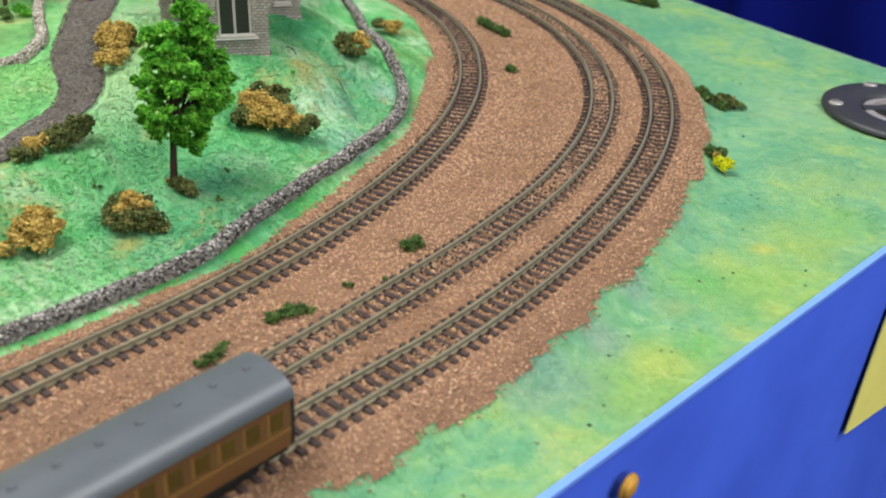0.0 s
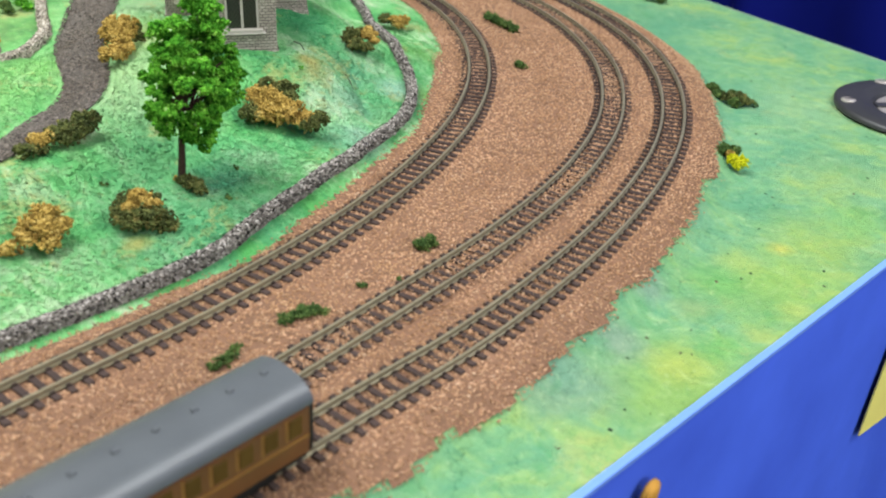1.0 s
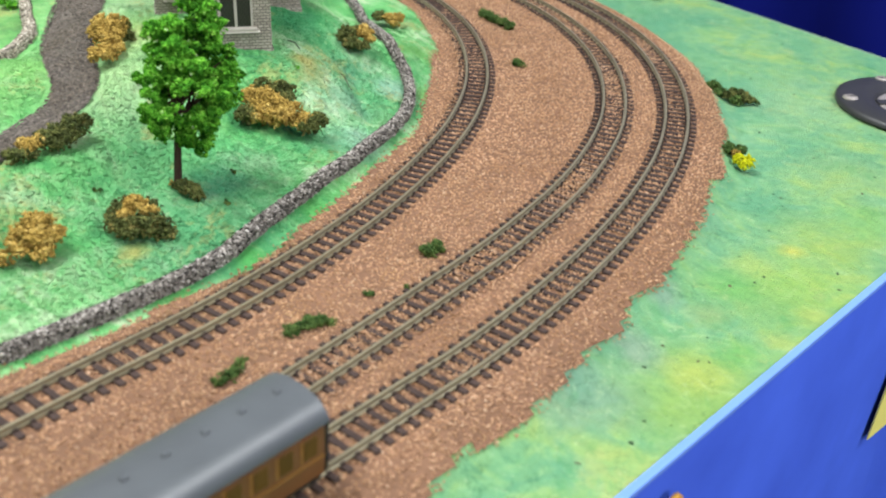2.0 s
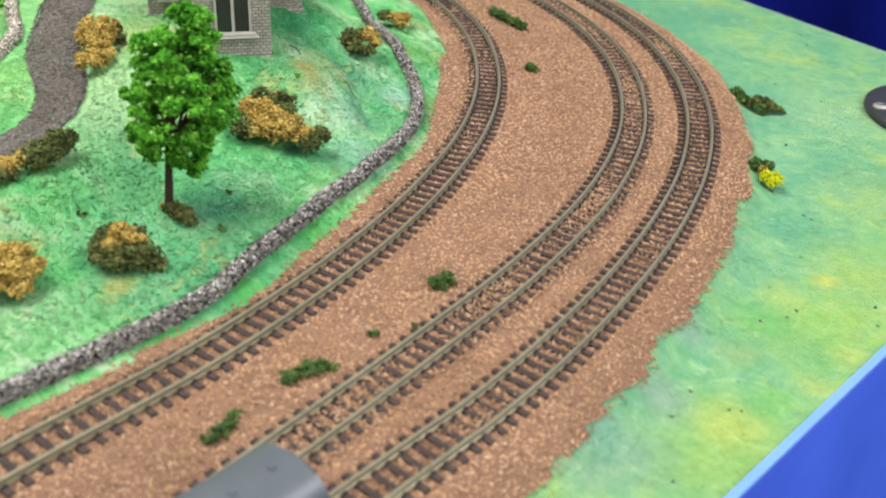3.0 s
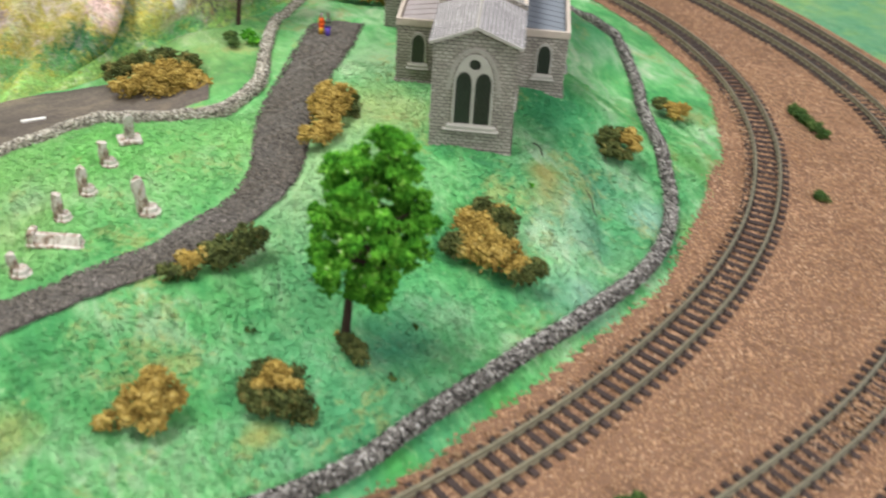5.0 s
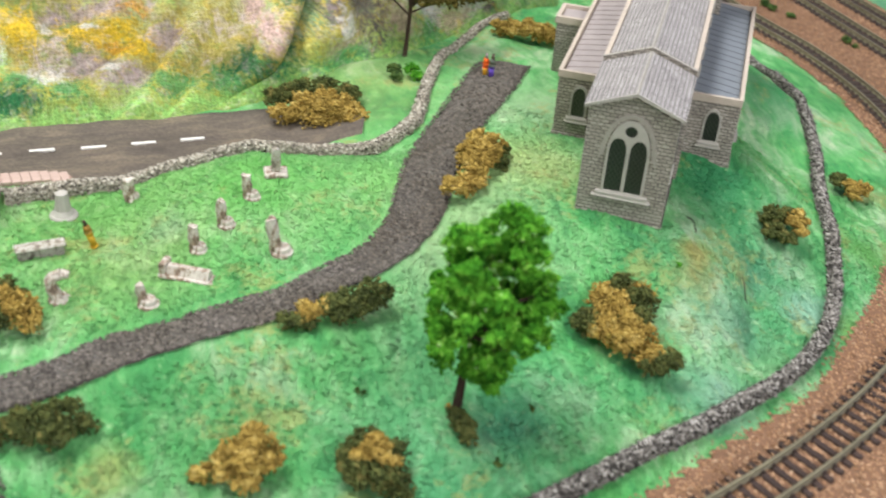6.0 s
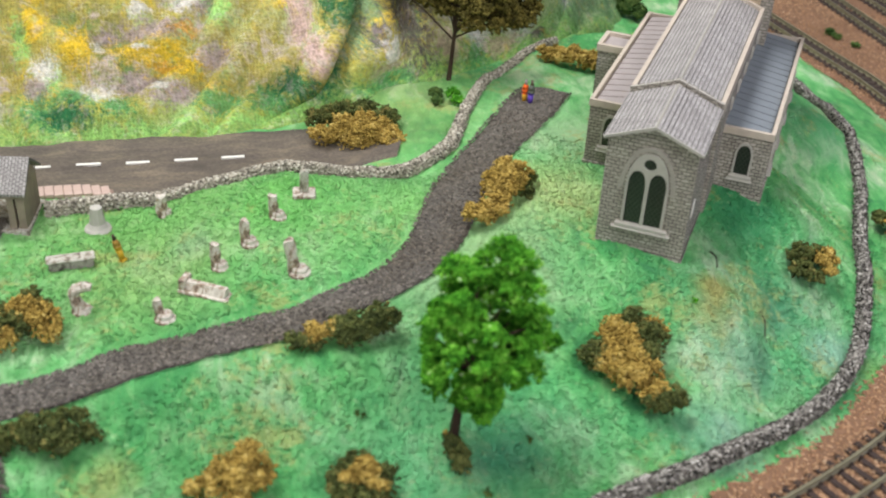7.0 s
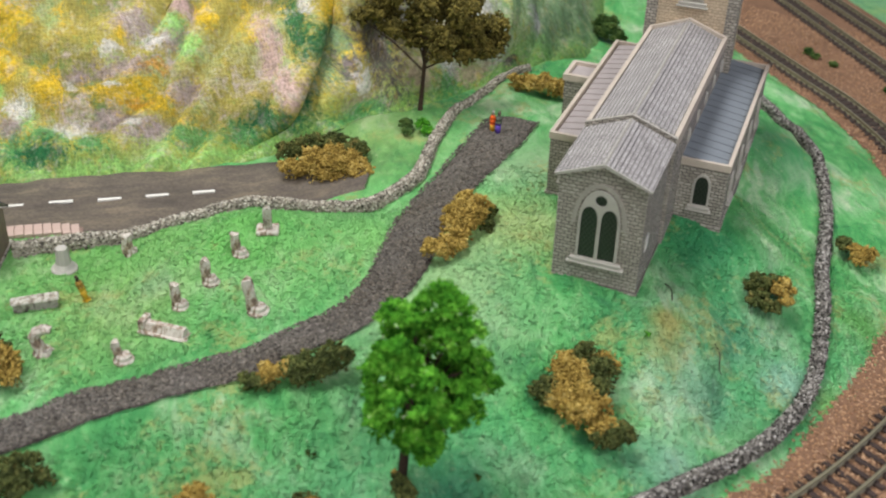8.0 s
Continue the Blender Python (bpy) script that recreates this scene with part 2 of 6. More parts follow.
YARD_ZONES += ((-0.119, 0.429, 0.027, srgb(206, 230, 150), 0.85), (-0.133, 0.469, 0.020, srgb(190, 222, 170), 0.5), (-0.063, 0.455, 0.030, srgb(56, 154, 100), 0.7), (-0.070, 0.550, 0.030, srgb(54, 166, 96), 0.7),
               (-0.043, 0.430, 0.014, srgb(66, 146, 108), 0.6), (-0.036, 0.404, 0.012, srgb(66, 146, 108), 0.6), (-0.021, 0.428, 0.013, srgb(164, 210, 182), 0.8), (-0.058, 0.414, 0.008, srgb(208, 184, 106), 0.7),
               (-0.199, 0.341, 0.010, srgb(146, 180, 142), 0.5), (-0.079, 0.328, 0.014, srgb(66, 154, 118), 0.7), (-0.190, 0.375, 0.030, srgb(116, 208, 94), 0.6), (-0.047, 0.364, 0.015, srgb(92, 180, 130), 0.5), (-0.155, 0.400, 0.018, srgb(152, 222, 122), 0.6), (-0.082, 0.268, 0.010, srgb(96, 184, 92), 0.8), (-0.064, 0.292, 0.010, srgb(84, 178, 82), 0.8), (-0.046, 0.322, 0.010, srgb(84, 178, 82), 0.8), (-0.0965, 0.2845, 0.006, srgb(204, 194, 104), 0.7), (-0.148, 0.262, 0.010, srgb(190, 190, 110), 0.6), (-0.105, 0.335, 0.016, srgb(108, 184, 118), 0.5), (-0.009, 0.430, 0.010, srgb(128, 184, 92), 0.7), (-0.012, 0.470, 0.012, srgb(120, 184, 92), 0.7))
GREEN_YARD = painted_green("churchyard_paint", [(0.37, srgb(74, 158, 92)), (0.43, srgb(92, 184, 102)), (0.49, srgb(118, 203, 118)), (0.55, srgb(152, 217, 144)), (0.63, srgb(210, 236, 188))], 24, srgb(196, 190, 116), 3, 1.0, YARD_ZONES, 0.55)
BOARD_ZONES = ((0.064, 0.240, 0.032, srgb(150, 182, 76), 0.65), (0.104, 0.296, 0.036, srgb(142, 182, 78), 0.65), (0.128, 0.330, 0.028, srgb(154, 182, 82), 0.6), (0.026, 0.240, 0.022, srgb(136, 158, 132), 0.6),
               (0.160, 0.390, 0.030, srgb(150, 180, 110), 0.4), (0.118, 0.430, 0.030, srgb(128, 182, 142), 0.6), (0.090, 0.330, 0.022, srgb(104, 164, 126), 0.5), (0.170, 0.470, 0.040, srgb(158, 192, 142), 0.4))
BOARD_ZONES += ((0.047, 0.261, 0.012, srgb(140, 162, 140), 0.7), (0.026, 0.243, 0.012, srgb(108, 160, 132), 0.6), (0.060, 0.290, 0.010, srgb(142, 164, 144), 0.6), (0.062, 0.252, 0.013, srgb(176, 190, 92), 0.7),
                (0.097, 0.315, 0.011, srgb(166, 190, 102), 0.6), (0.114, 0.325, 0.006, srgb(196, 194, 84), 0.7), (0.107, 0.284, 0.008, srgb(178, 194, 98), 0.6), (0.092, 0.269, 0.008, srgb(180, 194, 98), 0.6), (0.073, 0.282, 0.009, srgb(158, 176, 112), 0.5), (0.086, 0.300, 0.012, srgb(104, 174, 92), 0.65), (0.078, 0.262, 0.010, srgb(108, 176, 86), 0.65), (0.150, 0.350, 0.020, srgb(124, 180, 98), 0.6), (0.080, 0.345, 0.016, srgb(120, 166, 130), 0.6))
GREEN_BOARD = painted_green("board_paint", [(0.36, srgb(94, 160, 120)), (0.44, srgb(108, 168, 122)), (0.51, srgb(124, 177, 122)), (0.58, srgb(146, 186, 112)), (0.68, srgb(172, 190, 106))], 13, srgb(186, 190, 120), 5, 0.6, BOARD_ZONES, 0.35, ((0.9, 1, 1), -0.25), 0.10, 0.9)
BALLAST_BED = plain("ballast_glue", srgb(126, 94, 72), 0.9, 0, 0.3, 500, 0.0008)
# spots darken or pale the grains; the widest darkens the far end
BALLAST = grain_material("ballast_grains", [(0.0, srgb(116, 86, 66)), (0.22, srgb(171, 132, 101)), (0.6, srgb(193, 153, 119)), (0.94, srgb(204, 167, 134)), (1.0, srgb(213, 183, 154))], patches=True, spot_tints=((-0.078, 0.258, 0.012, (0.55, 0.60, 0.50, 1)), (-0.064, 0.278, 0.014, (0.55, 0.60, 0.50, 1)), (-0.052, 0.296, 0.010, (0.62, 0.66, 0.56, 1)), (-0.012, 0.292, 0.009, (1.12, 1.14, 1.16, 1)), (-0.022, 0.284, 0.006, (1.16, 1.18, 1.06, 1)), (-0.050, 0.262, 0.007, (1.16, 1.18, 1.06, 1)), (0.030, 0.330, 0.012, (0.88, 0.90, 0.98, 1)), (-0.100, 0.690, 0.070, (0.72, 0.70, 0.70, 1))))
GRIT_DARK = grain_material("path_grit", [(0.0, srgb(66, 61, 57)), (0.3, srgb(94, 88, 82)), (0.7, srgb(118, 110, 103)), (1.0, srgb(144, 135, 126))], rough=0.5, patches=True)
PATH_BASE = plain("path_ash", srgb(94, 88, 81), 0.6, 0, 0.4, 200, 0.0006)
SPECK = grain_material("dark_specks", [(0.0, srgb(40, 60, 44)), (0.5, srgb(64, 92, 66)), (1.0, srgb(110, 96, 76))])
WALL_GRIT = grain_material("wall_stone", [(0.0, srgb(38, 36, 34)), (0.35, srgb(93, 88, 83)), (0.7, srgb(144, 137, 129)), (1.0, srgb(206, 199, 190))])
WALL_STONE = grain_material("wall_single_stone", [(0.0, srgb(38, 36, 34)), (0.35, srgb(93, 88, 83)), (0.7, srgb(144, 137, 129)), (1.0, srgb(206, 199, 190))], single=True)
ROADWALL_GRIT = grain_material("road_wall_stone", [(0.0, srgb(80, 75, 67)), (0.3, srgb(142, 133, 119)), (0.7, srgb(184, 175, 158)), (1.0, srgb(222, 214, 198))])
RAIL = plain("weathered_rail", srgb(156, 148, 122), 0.40, 0.5, 0.2, 400, 0, 0.5)
SLEEPER = plain("dark_sleeper", srgb(64, 51, 46), 0.8, 0, 0.35, 500, 0.0002)
OCHRE = foam_material("ochre_foam", [(0.1, srgb(122, 100, 50)), (0.4, srgb(164, 136, 70)), (0.7, srgb(188, 159, 86)), (0.95, srgb(208, 183, 114))])
OLIVE = foam_material("olive_foam", [(0.1, srgb(56, 62, 38)), (0.4, srgb(80, 88, 50)), (0.7, srgb(104, 108, 62)), (0.95, srgb(146, 132, 80))])
MOSS = foam_material("moss_foam", [(0.1, srgb(42, 66, 34)), (0.5, srgb(74, 98, 52)), (0.95, srgb(112, 128, 70))])
LEAF = foam_material("leaf_foam", [(0.1, srgb(38, 92, 24)), (0.4, srgb(74, 142, 40)), (0.7, srgb(108, 178, 56)), (0.90, srgb(146, 202, 84)), (0.96, srgb(206, 224, 186))])
DARKLEAF = foam_material("dark_leaf_foam", [(0.1, srgb(60, 57, 32)), (0.5, srgb(100, 91, 47)), (0.95, srgb(142, 126, 66))])
LIME = foam_material("lime_foam", [(0.1, srgb(160, 164, 14)), (0.95, srgb(218, 218, 44))])
BARK = plain("bark", srgb(70, 54, 44), 0.9, 0, 0.4, 900, 0.0006)
STONE = masonry("grey_coursed_stone", srgb(186, 177, 166), srgb(158, 150, 140), srgb(104, 97, 91), 0.0023, 0.00118)
TOWERSTONE = masonry("sandy_coursed_stone", srgb(212, 190, 164), srgb(198, 177, 152), srgb(172, 152, 130), 0.0023, 0.00118)
SLATE = masonry("grey_stone_slates", srgb(186, 180, 178), srgb(166, 160, 158), srgb(112, 107, 106), 0.0017, 0.0013, True, 0.0003)
COPING = plain("pale_coping_stone", srgb(190, 175, 160), 0.8, 0, 0.12, 500, 0.0002)
DRESSED = plain("dressed_window_stone", srgb(178, 171, 161), 0.8, 0, 0.12, 500, 0.0002)
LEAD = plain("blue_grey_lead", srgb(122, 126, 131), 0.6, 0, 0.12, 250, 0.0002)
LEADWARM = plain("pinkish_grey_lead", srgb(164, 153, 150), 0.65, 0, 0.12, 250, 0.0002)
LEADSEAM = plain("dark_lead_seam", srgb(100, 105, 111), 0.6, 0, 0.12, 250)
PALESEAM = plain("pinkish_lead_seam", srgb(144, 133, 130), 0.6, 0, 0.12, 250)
ARCHSTONE = plain("grey_arch_stone", srgb(164, 156, 146), 0.8, 0, 0.15, 500, 0.0002)
PANE = leaded("dark_leaded_glass")


def streaked(name, pale, brown, dark):
    m, nt, b = material(name, 0.85, 0, 0.2)
    v = spot_coords(nt, (1, 1, 0.5))
    n = noise_tex(nt, v, 520, 4, 0.7, 0.6)
    nt.links.new(ramp(nt, n, [(0.34, dark), (0.44, brown), (0.52, pale), (0.7, tuple(min(1, c * 1.2) for c in pale[:3]) + (1,))]), b.inputs["Base Color"])
    bump(nt, b, n, 0.6, 0.0004)
    return m


GRAVE = streaked("streaked_grave_stone", srgb(200, 190, 178), srgb(158, 134, 114), srgb(82, 72, 66))
CHESTSTONE = streaked("dark_chest_stone", srgb(150, 144, 134), srgb(112, 104, 94), srgb(62, 58, 54))
PALEGRAVE = plain("pale_grave_stone", srgb(182, 175, 165), 0.85, 0, 0.14, 420, 0.0003)
GRAVEDARK = streaked("grey_grave_stone", srgb(186, 180, 168), srgb(150, 138, 122), srgb(86, 80, 74))
def road_material():
    """Painted card road: long scuffs and worn brown patches."""
    m, nt, b = material("road_card", 0.8, 0, 0.25)
    v = spot_coords(nt)
    vs = spot_coords(nt, (0.22, 1, 1), 0.83)
    scuff = noise_tex(nt, vs, 190, 5, 0.7, 0.4)
    wide = noise_tex(nt, v, 38, 4, 0.65)
    col = ramp(nt, blend_value(nt, scuff, wide, 0.4), [(0.36, srgb(84, 76, 70)), (0.47, srgb(98, 88, 80)), (0.55, srgb(108, 97, 86)), (0.68, srgb(132, 117, 100))])
    fine = ramp(nt, noise_tex(nt, v, 900, 3), [(0.35, (0.8, 0.8, 0.8, 1)), (0.65, (1.12, 1.12, 1.1, 1))])
    nt.links.new(blend(nt, 1.0, col, fine, "MULTIPLY"), b.inputs["Base Color"])
    bump(nt, b, scuff, 0.5, 0.0004)
    return m


TARMAC = road_material()
ROADPAINT = plain("white_road_paint", srgb(226, 220, 212), 0.8, 0, 0.06, 400)
PAVING = plain("pink_paving", srgb(190, 164, 152), 0.85, 0, 0.14, 260, 0.0002)
PAVEJOINT = plain("paving_joint", srgb(150, 124, 112), 0.9, 0, 0.15, 260)
GATESLATE = masonry("fine_grey_slates", srgb(176, 170, 166), srgb(154, 148, 145), srgb(116, 110, 107), 0.0012, 0.0010, True, 0.0002)
TIMBER = plain("grey_timber", srgb(138, 124, 108), 0.8, 0, 0.3, 300, 0.0003)
# the broad tone variation paints soft fold shading into the blue
CLOTH = plain("blue_drape_cloth", srgb(76, 110, 246), 0.85, 0, 0.30, 16, 0.0, 0.15)
HEM = plain("pale_blue_edge", srgb(114, 152, 232), 0.7, 0, 0.08, 60, 0.0, 0.2)
PALEEDGE = plain("pale_green_edge", srgb(150, 176, 150), 0.8, 0, 0.15, 200)
NAVY = plain("navy_curtain_cloth", srgb(14, 24, 112), 0.9, 0, 0.2, 8, 0.0, 0.1)
BLACKPLASTIC = plain("black_plastic", srgb(54, 54, 55), 0.45, 0, 0.1, 200, 0, 0.5)
STEEL = plain("bright_steel", srgb(200, 200, 198), 0.25, 1.0, 0.08, 300)
ZINC = plain("bright_zinc", srgb(184, 176, 168), 0.4, 0.5, 0.08, 300)
BRASS = plain("brass_pin", srgb(214, 158, 66), 0.6, 0.2, 0.15, 300)
YELLOWCARD = plain("yellow_card", srgb(248, 238, 128), 0.8, 0, 0.06, 40)
ROOFGREY = plain("grey_coach_roof", srgb(88, 92, 95), 0.36, 0, 0.16, 70, 0, 0.5)
TEAK = plain("teak_brown_coach", srgb(98, 56, 26), 0.4, 0, 0.25, 160, 0, 0.5)
CREAM = plain("cream_lining", srgb(132, 92, 44), 0.5, 0, 0.1, 160)
SMOKE = plain("dark_window", srgb(84, 62, 26), 0.5, 0, 0.3, 100, 0, 0.1)
FRAMEBLACK = plain("black_underframe", srgb(24, 22, 22), 0.7, 0, 0.2, 300)
# kept dark so that less bounced light fills the shade
HALLWALL = plain("dark_closing_wall", srgb(64, 63, 62), 0.9, 0, 0.06, 2)
HALLFLOOR = plain("hall_floor_boards", srgb(112, 88, 66), 0.6, 0, 0.25, 6)


# dabs of paint on the hill, in millimetres of the cloth: along, up, and the two half widths
DAB_OLIVE = ((257, 47, 10, 14), (236, 38, 8, 5), (197, 52, 10, 6), (262, 24, 8, 8), (180, 56, 8, 8), (248, 34, 6, 8))
DAB_MAUVE = ((212, 41, 12, 4), (197, 38, 5.5, 3.5), (170, 20, 5, 5), (206, 20, 9, 4), (218, 14, 10, 4), (236, 29, 7, 4.5), (218, 56, 8, 5), (233, 51, 7, 4))
DAB_YELLOW = ((173, 61, 7, 8), (212, 32, 14, 5.5), (221, 26, 9, 5), (185, 35, 6, 7), (248, 58, 4, 5), (212, 52, 2.2, 3.5), (300, 44, 6, 8), (170, 44, 4, 6))
DAB_ORANGE = ((224, 41, 6, 1.8), (216, 27, 4, 2))
DAB_PINK = ((272, 40, 5, 12), (276, 26, 6, 5), (240, 60, 5, 3))
DAB_GREEN = ((170, 11, 9, 6), (182, 14, 7, 4), (236, 11, 9, 5), (197, 11, 6, 4), (255, 10, 8, 5), (306, 3, 16, 5), (348, 4, 8, 6))
DAB_LIGHT = ((233, 55, 5.5, 3.5), (239, 46, 5.5, 4), (176, 24, 3.5, 6), (260, 2, 13, 3), (200, 2, 28, 1.6), (232, 2, 24, 1.6), (403, 11, 8, 8), (164, 38, 3, 8))
# deep green patches; those along the fold paint its shadow
DAB_DEEP_SHADE = ((286, 46, 5, 11), (291, 38, 5, 5), (266, 15, 9, 5), (276, 9, 7, 5), (285, 16, 6, 6), (292, 26, 4, 6), (298, 36, 3, 8), (178, 8, 10, 4))
DAB_MOSS = ((294, 26, 8, 10), (301, 32, 4, 9), (408, 20, 16, 14), (436, 26, 18, 18), (395, 36, 14, 12), (460, 20, 18, 20))
# grey rock, darkened and widened to paint the shade behind the tree
DAB_ROCK_SHADE = ((322, 24, 14, 19), (302, 20, 3, 5), (332, 38, 12, 10), (382, 4, 4, 4))
DAB_PALE = ((372, 13, 8, 9), (347, 30, 8, 9), (352, 12, 5, 5), (366, 32, 9, 9), (404, 20, 4, 6))
DAB_TAN = ((304, 9, 6, 3), (362, 6, 8, 4), (338, 10, 5, 5))
DAB_WHITE = ((173, 28, 5, 5), (191, 17, 6, 3.2), (213, 17, 4, 1.8), (209, 35, 3.5, 1.2), (208, 48, 4.5, 1.3), (291, 53, 3, 3.5), (192, 34, 2.2, 3), (306, 15, 4, 5), (225, 50, 4, 3))


def hill_material():
    """Open-weave hessian on a plaster slope, dabbed with yellow, mauve, white and green; shade of fold and hollow
    painted in.
    """
    m, nt, b = material("painted_hessian", 0.85, 0, 0.2)
    v = spot_coords(nt)
    cloth = nt.nodes.new("ShaderNodeTexCoord").outputs["UV"]
    loose = vector_math(nt, "MULTIPLY", vector_math(nt, "SUBTRACT", cloth_noise(nt, cloth, 70, 3, 0.6), (0.5, 0.5, 0.5)), (0.009, 0.009, 0))
    ragged = vector_math(nt, "MULTIPLY", vector_math(nt, "SUBTRACT", cloth_noise(nt, cloth, 420, 4, 0.75), (0.5, 0.5, 0.5)), (0.0060, 0.0045, 0))
    spot = vector_math(nt, "ADD", vector_math(nt, "ADD", cloth, loose), ragged)
    brush = noise_tex(nt, vector_math(nt, "MULTIPLY", spot, (1.5, 0.9, 1)), 300, 5, 0.75)
    dry = nt.nodes.new("ShaderNodeMath")
    dry.operation = "MULTIPLY_ADD"
    dry.inputs[1].default_value, dry.inputs[2].default_value = 5.0, -2.5
    nt.links.new(noise_tex(nt, vector_math(nt, "ADD", cloth, (1.3, 0.4, 0)), 420, 6, 0.85), dry.inputs[0])
    tone = noise_tex(nt, spot, 38, 5, 0.65)
    tone2 = noise_tex(nt, vector_math(nt, "ADD", spot, (3.1, 1.7, 0)), 46, 5, 0.65)
    col = ramp(nt, blend_value(nt, tone, brush, 0.25), [(0.36, srgb(112, 148, 84)), (0.45, srgb(160, 150, 82)), (0.52, srgb(190, 172, 86)), (0.58, srgb(184, 186, 124)), (0.66, srgb(154, 186, 114))])
    col = blend(nt, step(nt, blend_value(nt, tone2, brush, 0.35), 0.53, 0.60), col, srgb(202, 182, 172))
    col = blend(nt, step(nt, blend_value(nt, tone2, brush, 0.35), 0.46, 0.40), col, srgb(226, 190, 70))
    along_cloth = nt.nodes.new("ShaderNodeSeparateXYZ")
    nt.links.new(spot, along_cloth.inputs[0])
    col = blend(nt, scaled(nt, step(nt, along_cloth.outputs["X"], 0.325, 0.375), 0.8), col, ramp(nt, brush, [(0.36, srgb(92, 130, 88)), (0.5, srgb(136, 168, 116)), (0.64, srgb(190, 188, 166))]))
    low_band = step(nt, along_cloth.outputs["Y"], 0.016, 0.003)
    col = blend(nt, scaled(nt, low_band, 0.8), col, ramp(nt, brush, [(0.36, srgb(84, 150, 78)), (0.5, srgb(126, 178, 92)), (0.64, srgb(182, 204, 116))]))
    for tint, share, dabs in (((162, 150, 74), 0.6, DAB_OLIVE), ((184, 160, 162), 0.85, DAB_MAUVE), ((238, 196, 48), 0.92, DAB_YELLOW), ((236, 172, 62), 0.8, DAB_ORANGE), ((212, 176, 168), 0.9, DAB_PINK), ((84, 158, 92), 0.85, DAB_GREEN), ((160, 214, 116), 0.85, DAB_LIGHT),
                              ((40, 112, 68), 0.95, DAB_DEEP_SHADE), ((122, 154, 112), 0.85, DAB_MOSS), ((98, 89, 86), 0.95, DAB_ROCK_SHADE), ((182, 178, 176), 0.85, DAB_PALE), ((196, 172, 148), 0.8, DAB_TAN), ((232, 224, 214), 0.92, DAB_WHITE)):
        cover = None
        for along, up, wide, high in dabs:
            off = vector_math(nt, "MULTIPLY", vector_math(nt, "SUBTRACT", spot, (along * 0.001, up * 0.001, 0)), (1000 / wide, 1000 / high, 0))
            far = nt.nodes.new("ShaderNodeVectorMath")
            far.operation = "LENGTH"
            nt.links.new(off, far.inputs[0])
            edge = nt.nodes.new("ShaderNodeMath")
            edge.operation = "ADD"
            nt.links.new(far.outputs["Value"], edge.inputs[0])
            nt.links.new(dry.outputs[0], edge.inputs[1])
            here = step(nt, edge.outputs[0], 1.35, 0.65)
            if cover is not None:
                both = nt.nodes.new("ShaderNodeMath")
                both.operation = "MAXIMUM"
                nt.links.new(cover, both.inputs[0])
                nt.links.new(here, both.inputs[1])
                here = both.outputs[0]
            cover = here
        lively = ramp(nt, brush, [(0.34, srgb(*(c * 0.66 for c in tint))), (0.48, srgb(*(c * 0.93 for c in tint))), (0.64, srgb(*(min(255, c * 1.05) for c in tint)))])
        col = blend(nt, scaled(nt, cover, share), col, lively)
    for shift, tint in (((2.2, 0.9, 0), (228, 220, 198)), ((4.6, 2.3, 0), (122, 172, 96)), ((6.1, 5.2, 0), (176, 154, 158)), ((8.3, 7.7, 0), (214, 178, 74)), ((9.7, 1.2, 0), (104, 112, 66))):
        fleck = noise_tex(nt, vector_math(nt, "ADD", cloth, shift), 150, 6, 0.8)
        col = blend(nt, scaled(nt, step(nt, fleck, 0.54, 0.64), 0.36), col, srgb(*tint))
    # warp and weft, with open holes where the paint lies thin
    threads = []
    for axis, count in (("X", 225.0), ("Y", 240.0)):
        w = node(nt, "ShaderNodeTexWave", Scale=count, Distortion=0.9, Detail=1.0)
        w.bands_direction = axis
        nt.links.new(vector_math(nt, "ADD", cloth, vector_math(nt, "MULTIPLY", loose, (0.35, 0.35, 0))), w.inputs["Vector"])
        threads.append(w.outputs["Fac"])
    hole = nt.nodes.new("ShaderNodeMath")
    hole.operation = "MULTIPLY"
    nt.links.new(threads[0], hole.inputs[0])
    nt.links.new(threads[1], hole.inputs[1])
    thin = nt.nodes.new("ShaderNodeMath")
    thin.operation = "MULTIPLY"
    nt.links.new(step(nt, hole.outputs[0], 0.30, 0.62), thin.inputs[0])
    nt.links.new(step(nt, noise_tex(nt, cloth, 44, 4, 0.65), 0.42, 0.56), thin.inputs[1])
    col = blend(nt, scaled(nt, thin.outputs[0], 0.28), col, blend(nt, 1.0, col, (0.45, 0.42, 0.38, 1), "MULTIPLY"))
    crumbs = ramp(nt, noise_tex(nt, v, 650, 3, 0.7), [(0.34, (0.60, 0.60, 0.56, 1)), (0.5, (1, 1, 1, 1)), (0.66, (1.22, 1.22, 1.18, 1))])
    col = blend(nt, 0.65, col, blend(nt, 1.0, col, crumbs, "MULTIPLY"))
    nt.links.new(col, b.inputs["Base Color"])
    relief = nt.nodes.new("ShaderNodeMath")
    relief.operation = "MULTIPLY_ADD"
    relief.inputs[1].default_value = -0.35
    nt.links.new(hole.outputs[0], relief.inputs[0])
    nt.links.new(noise_tex(nt, v, 480, 4, 0.7), relief.inputs[2])
    bump(nt, b, relief.outputs[0], 0.7, 0.0007)
    return m


HESSIAN = hill_material()

# ---- building helpers ----
rng = np.random.default_rng(7)


def mesh_of(name, verts, faces):
    me = bpy.data.meshes.new(name)
    me.from_pydata([tuple(map(float, v)) for v in verts], [], faces)
    me.update()
    return me


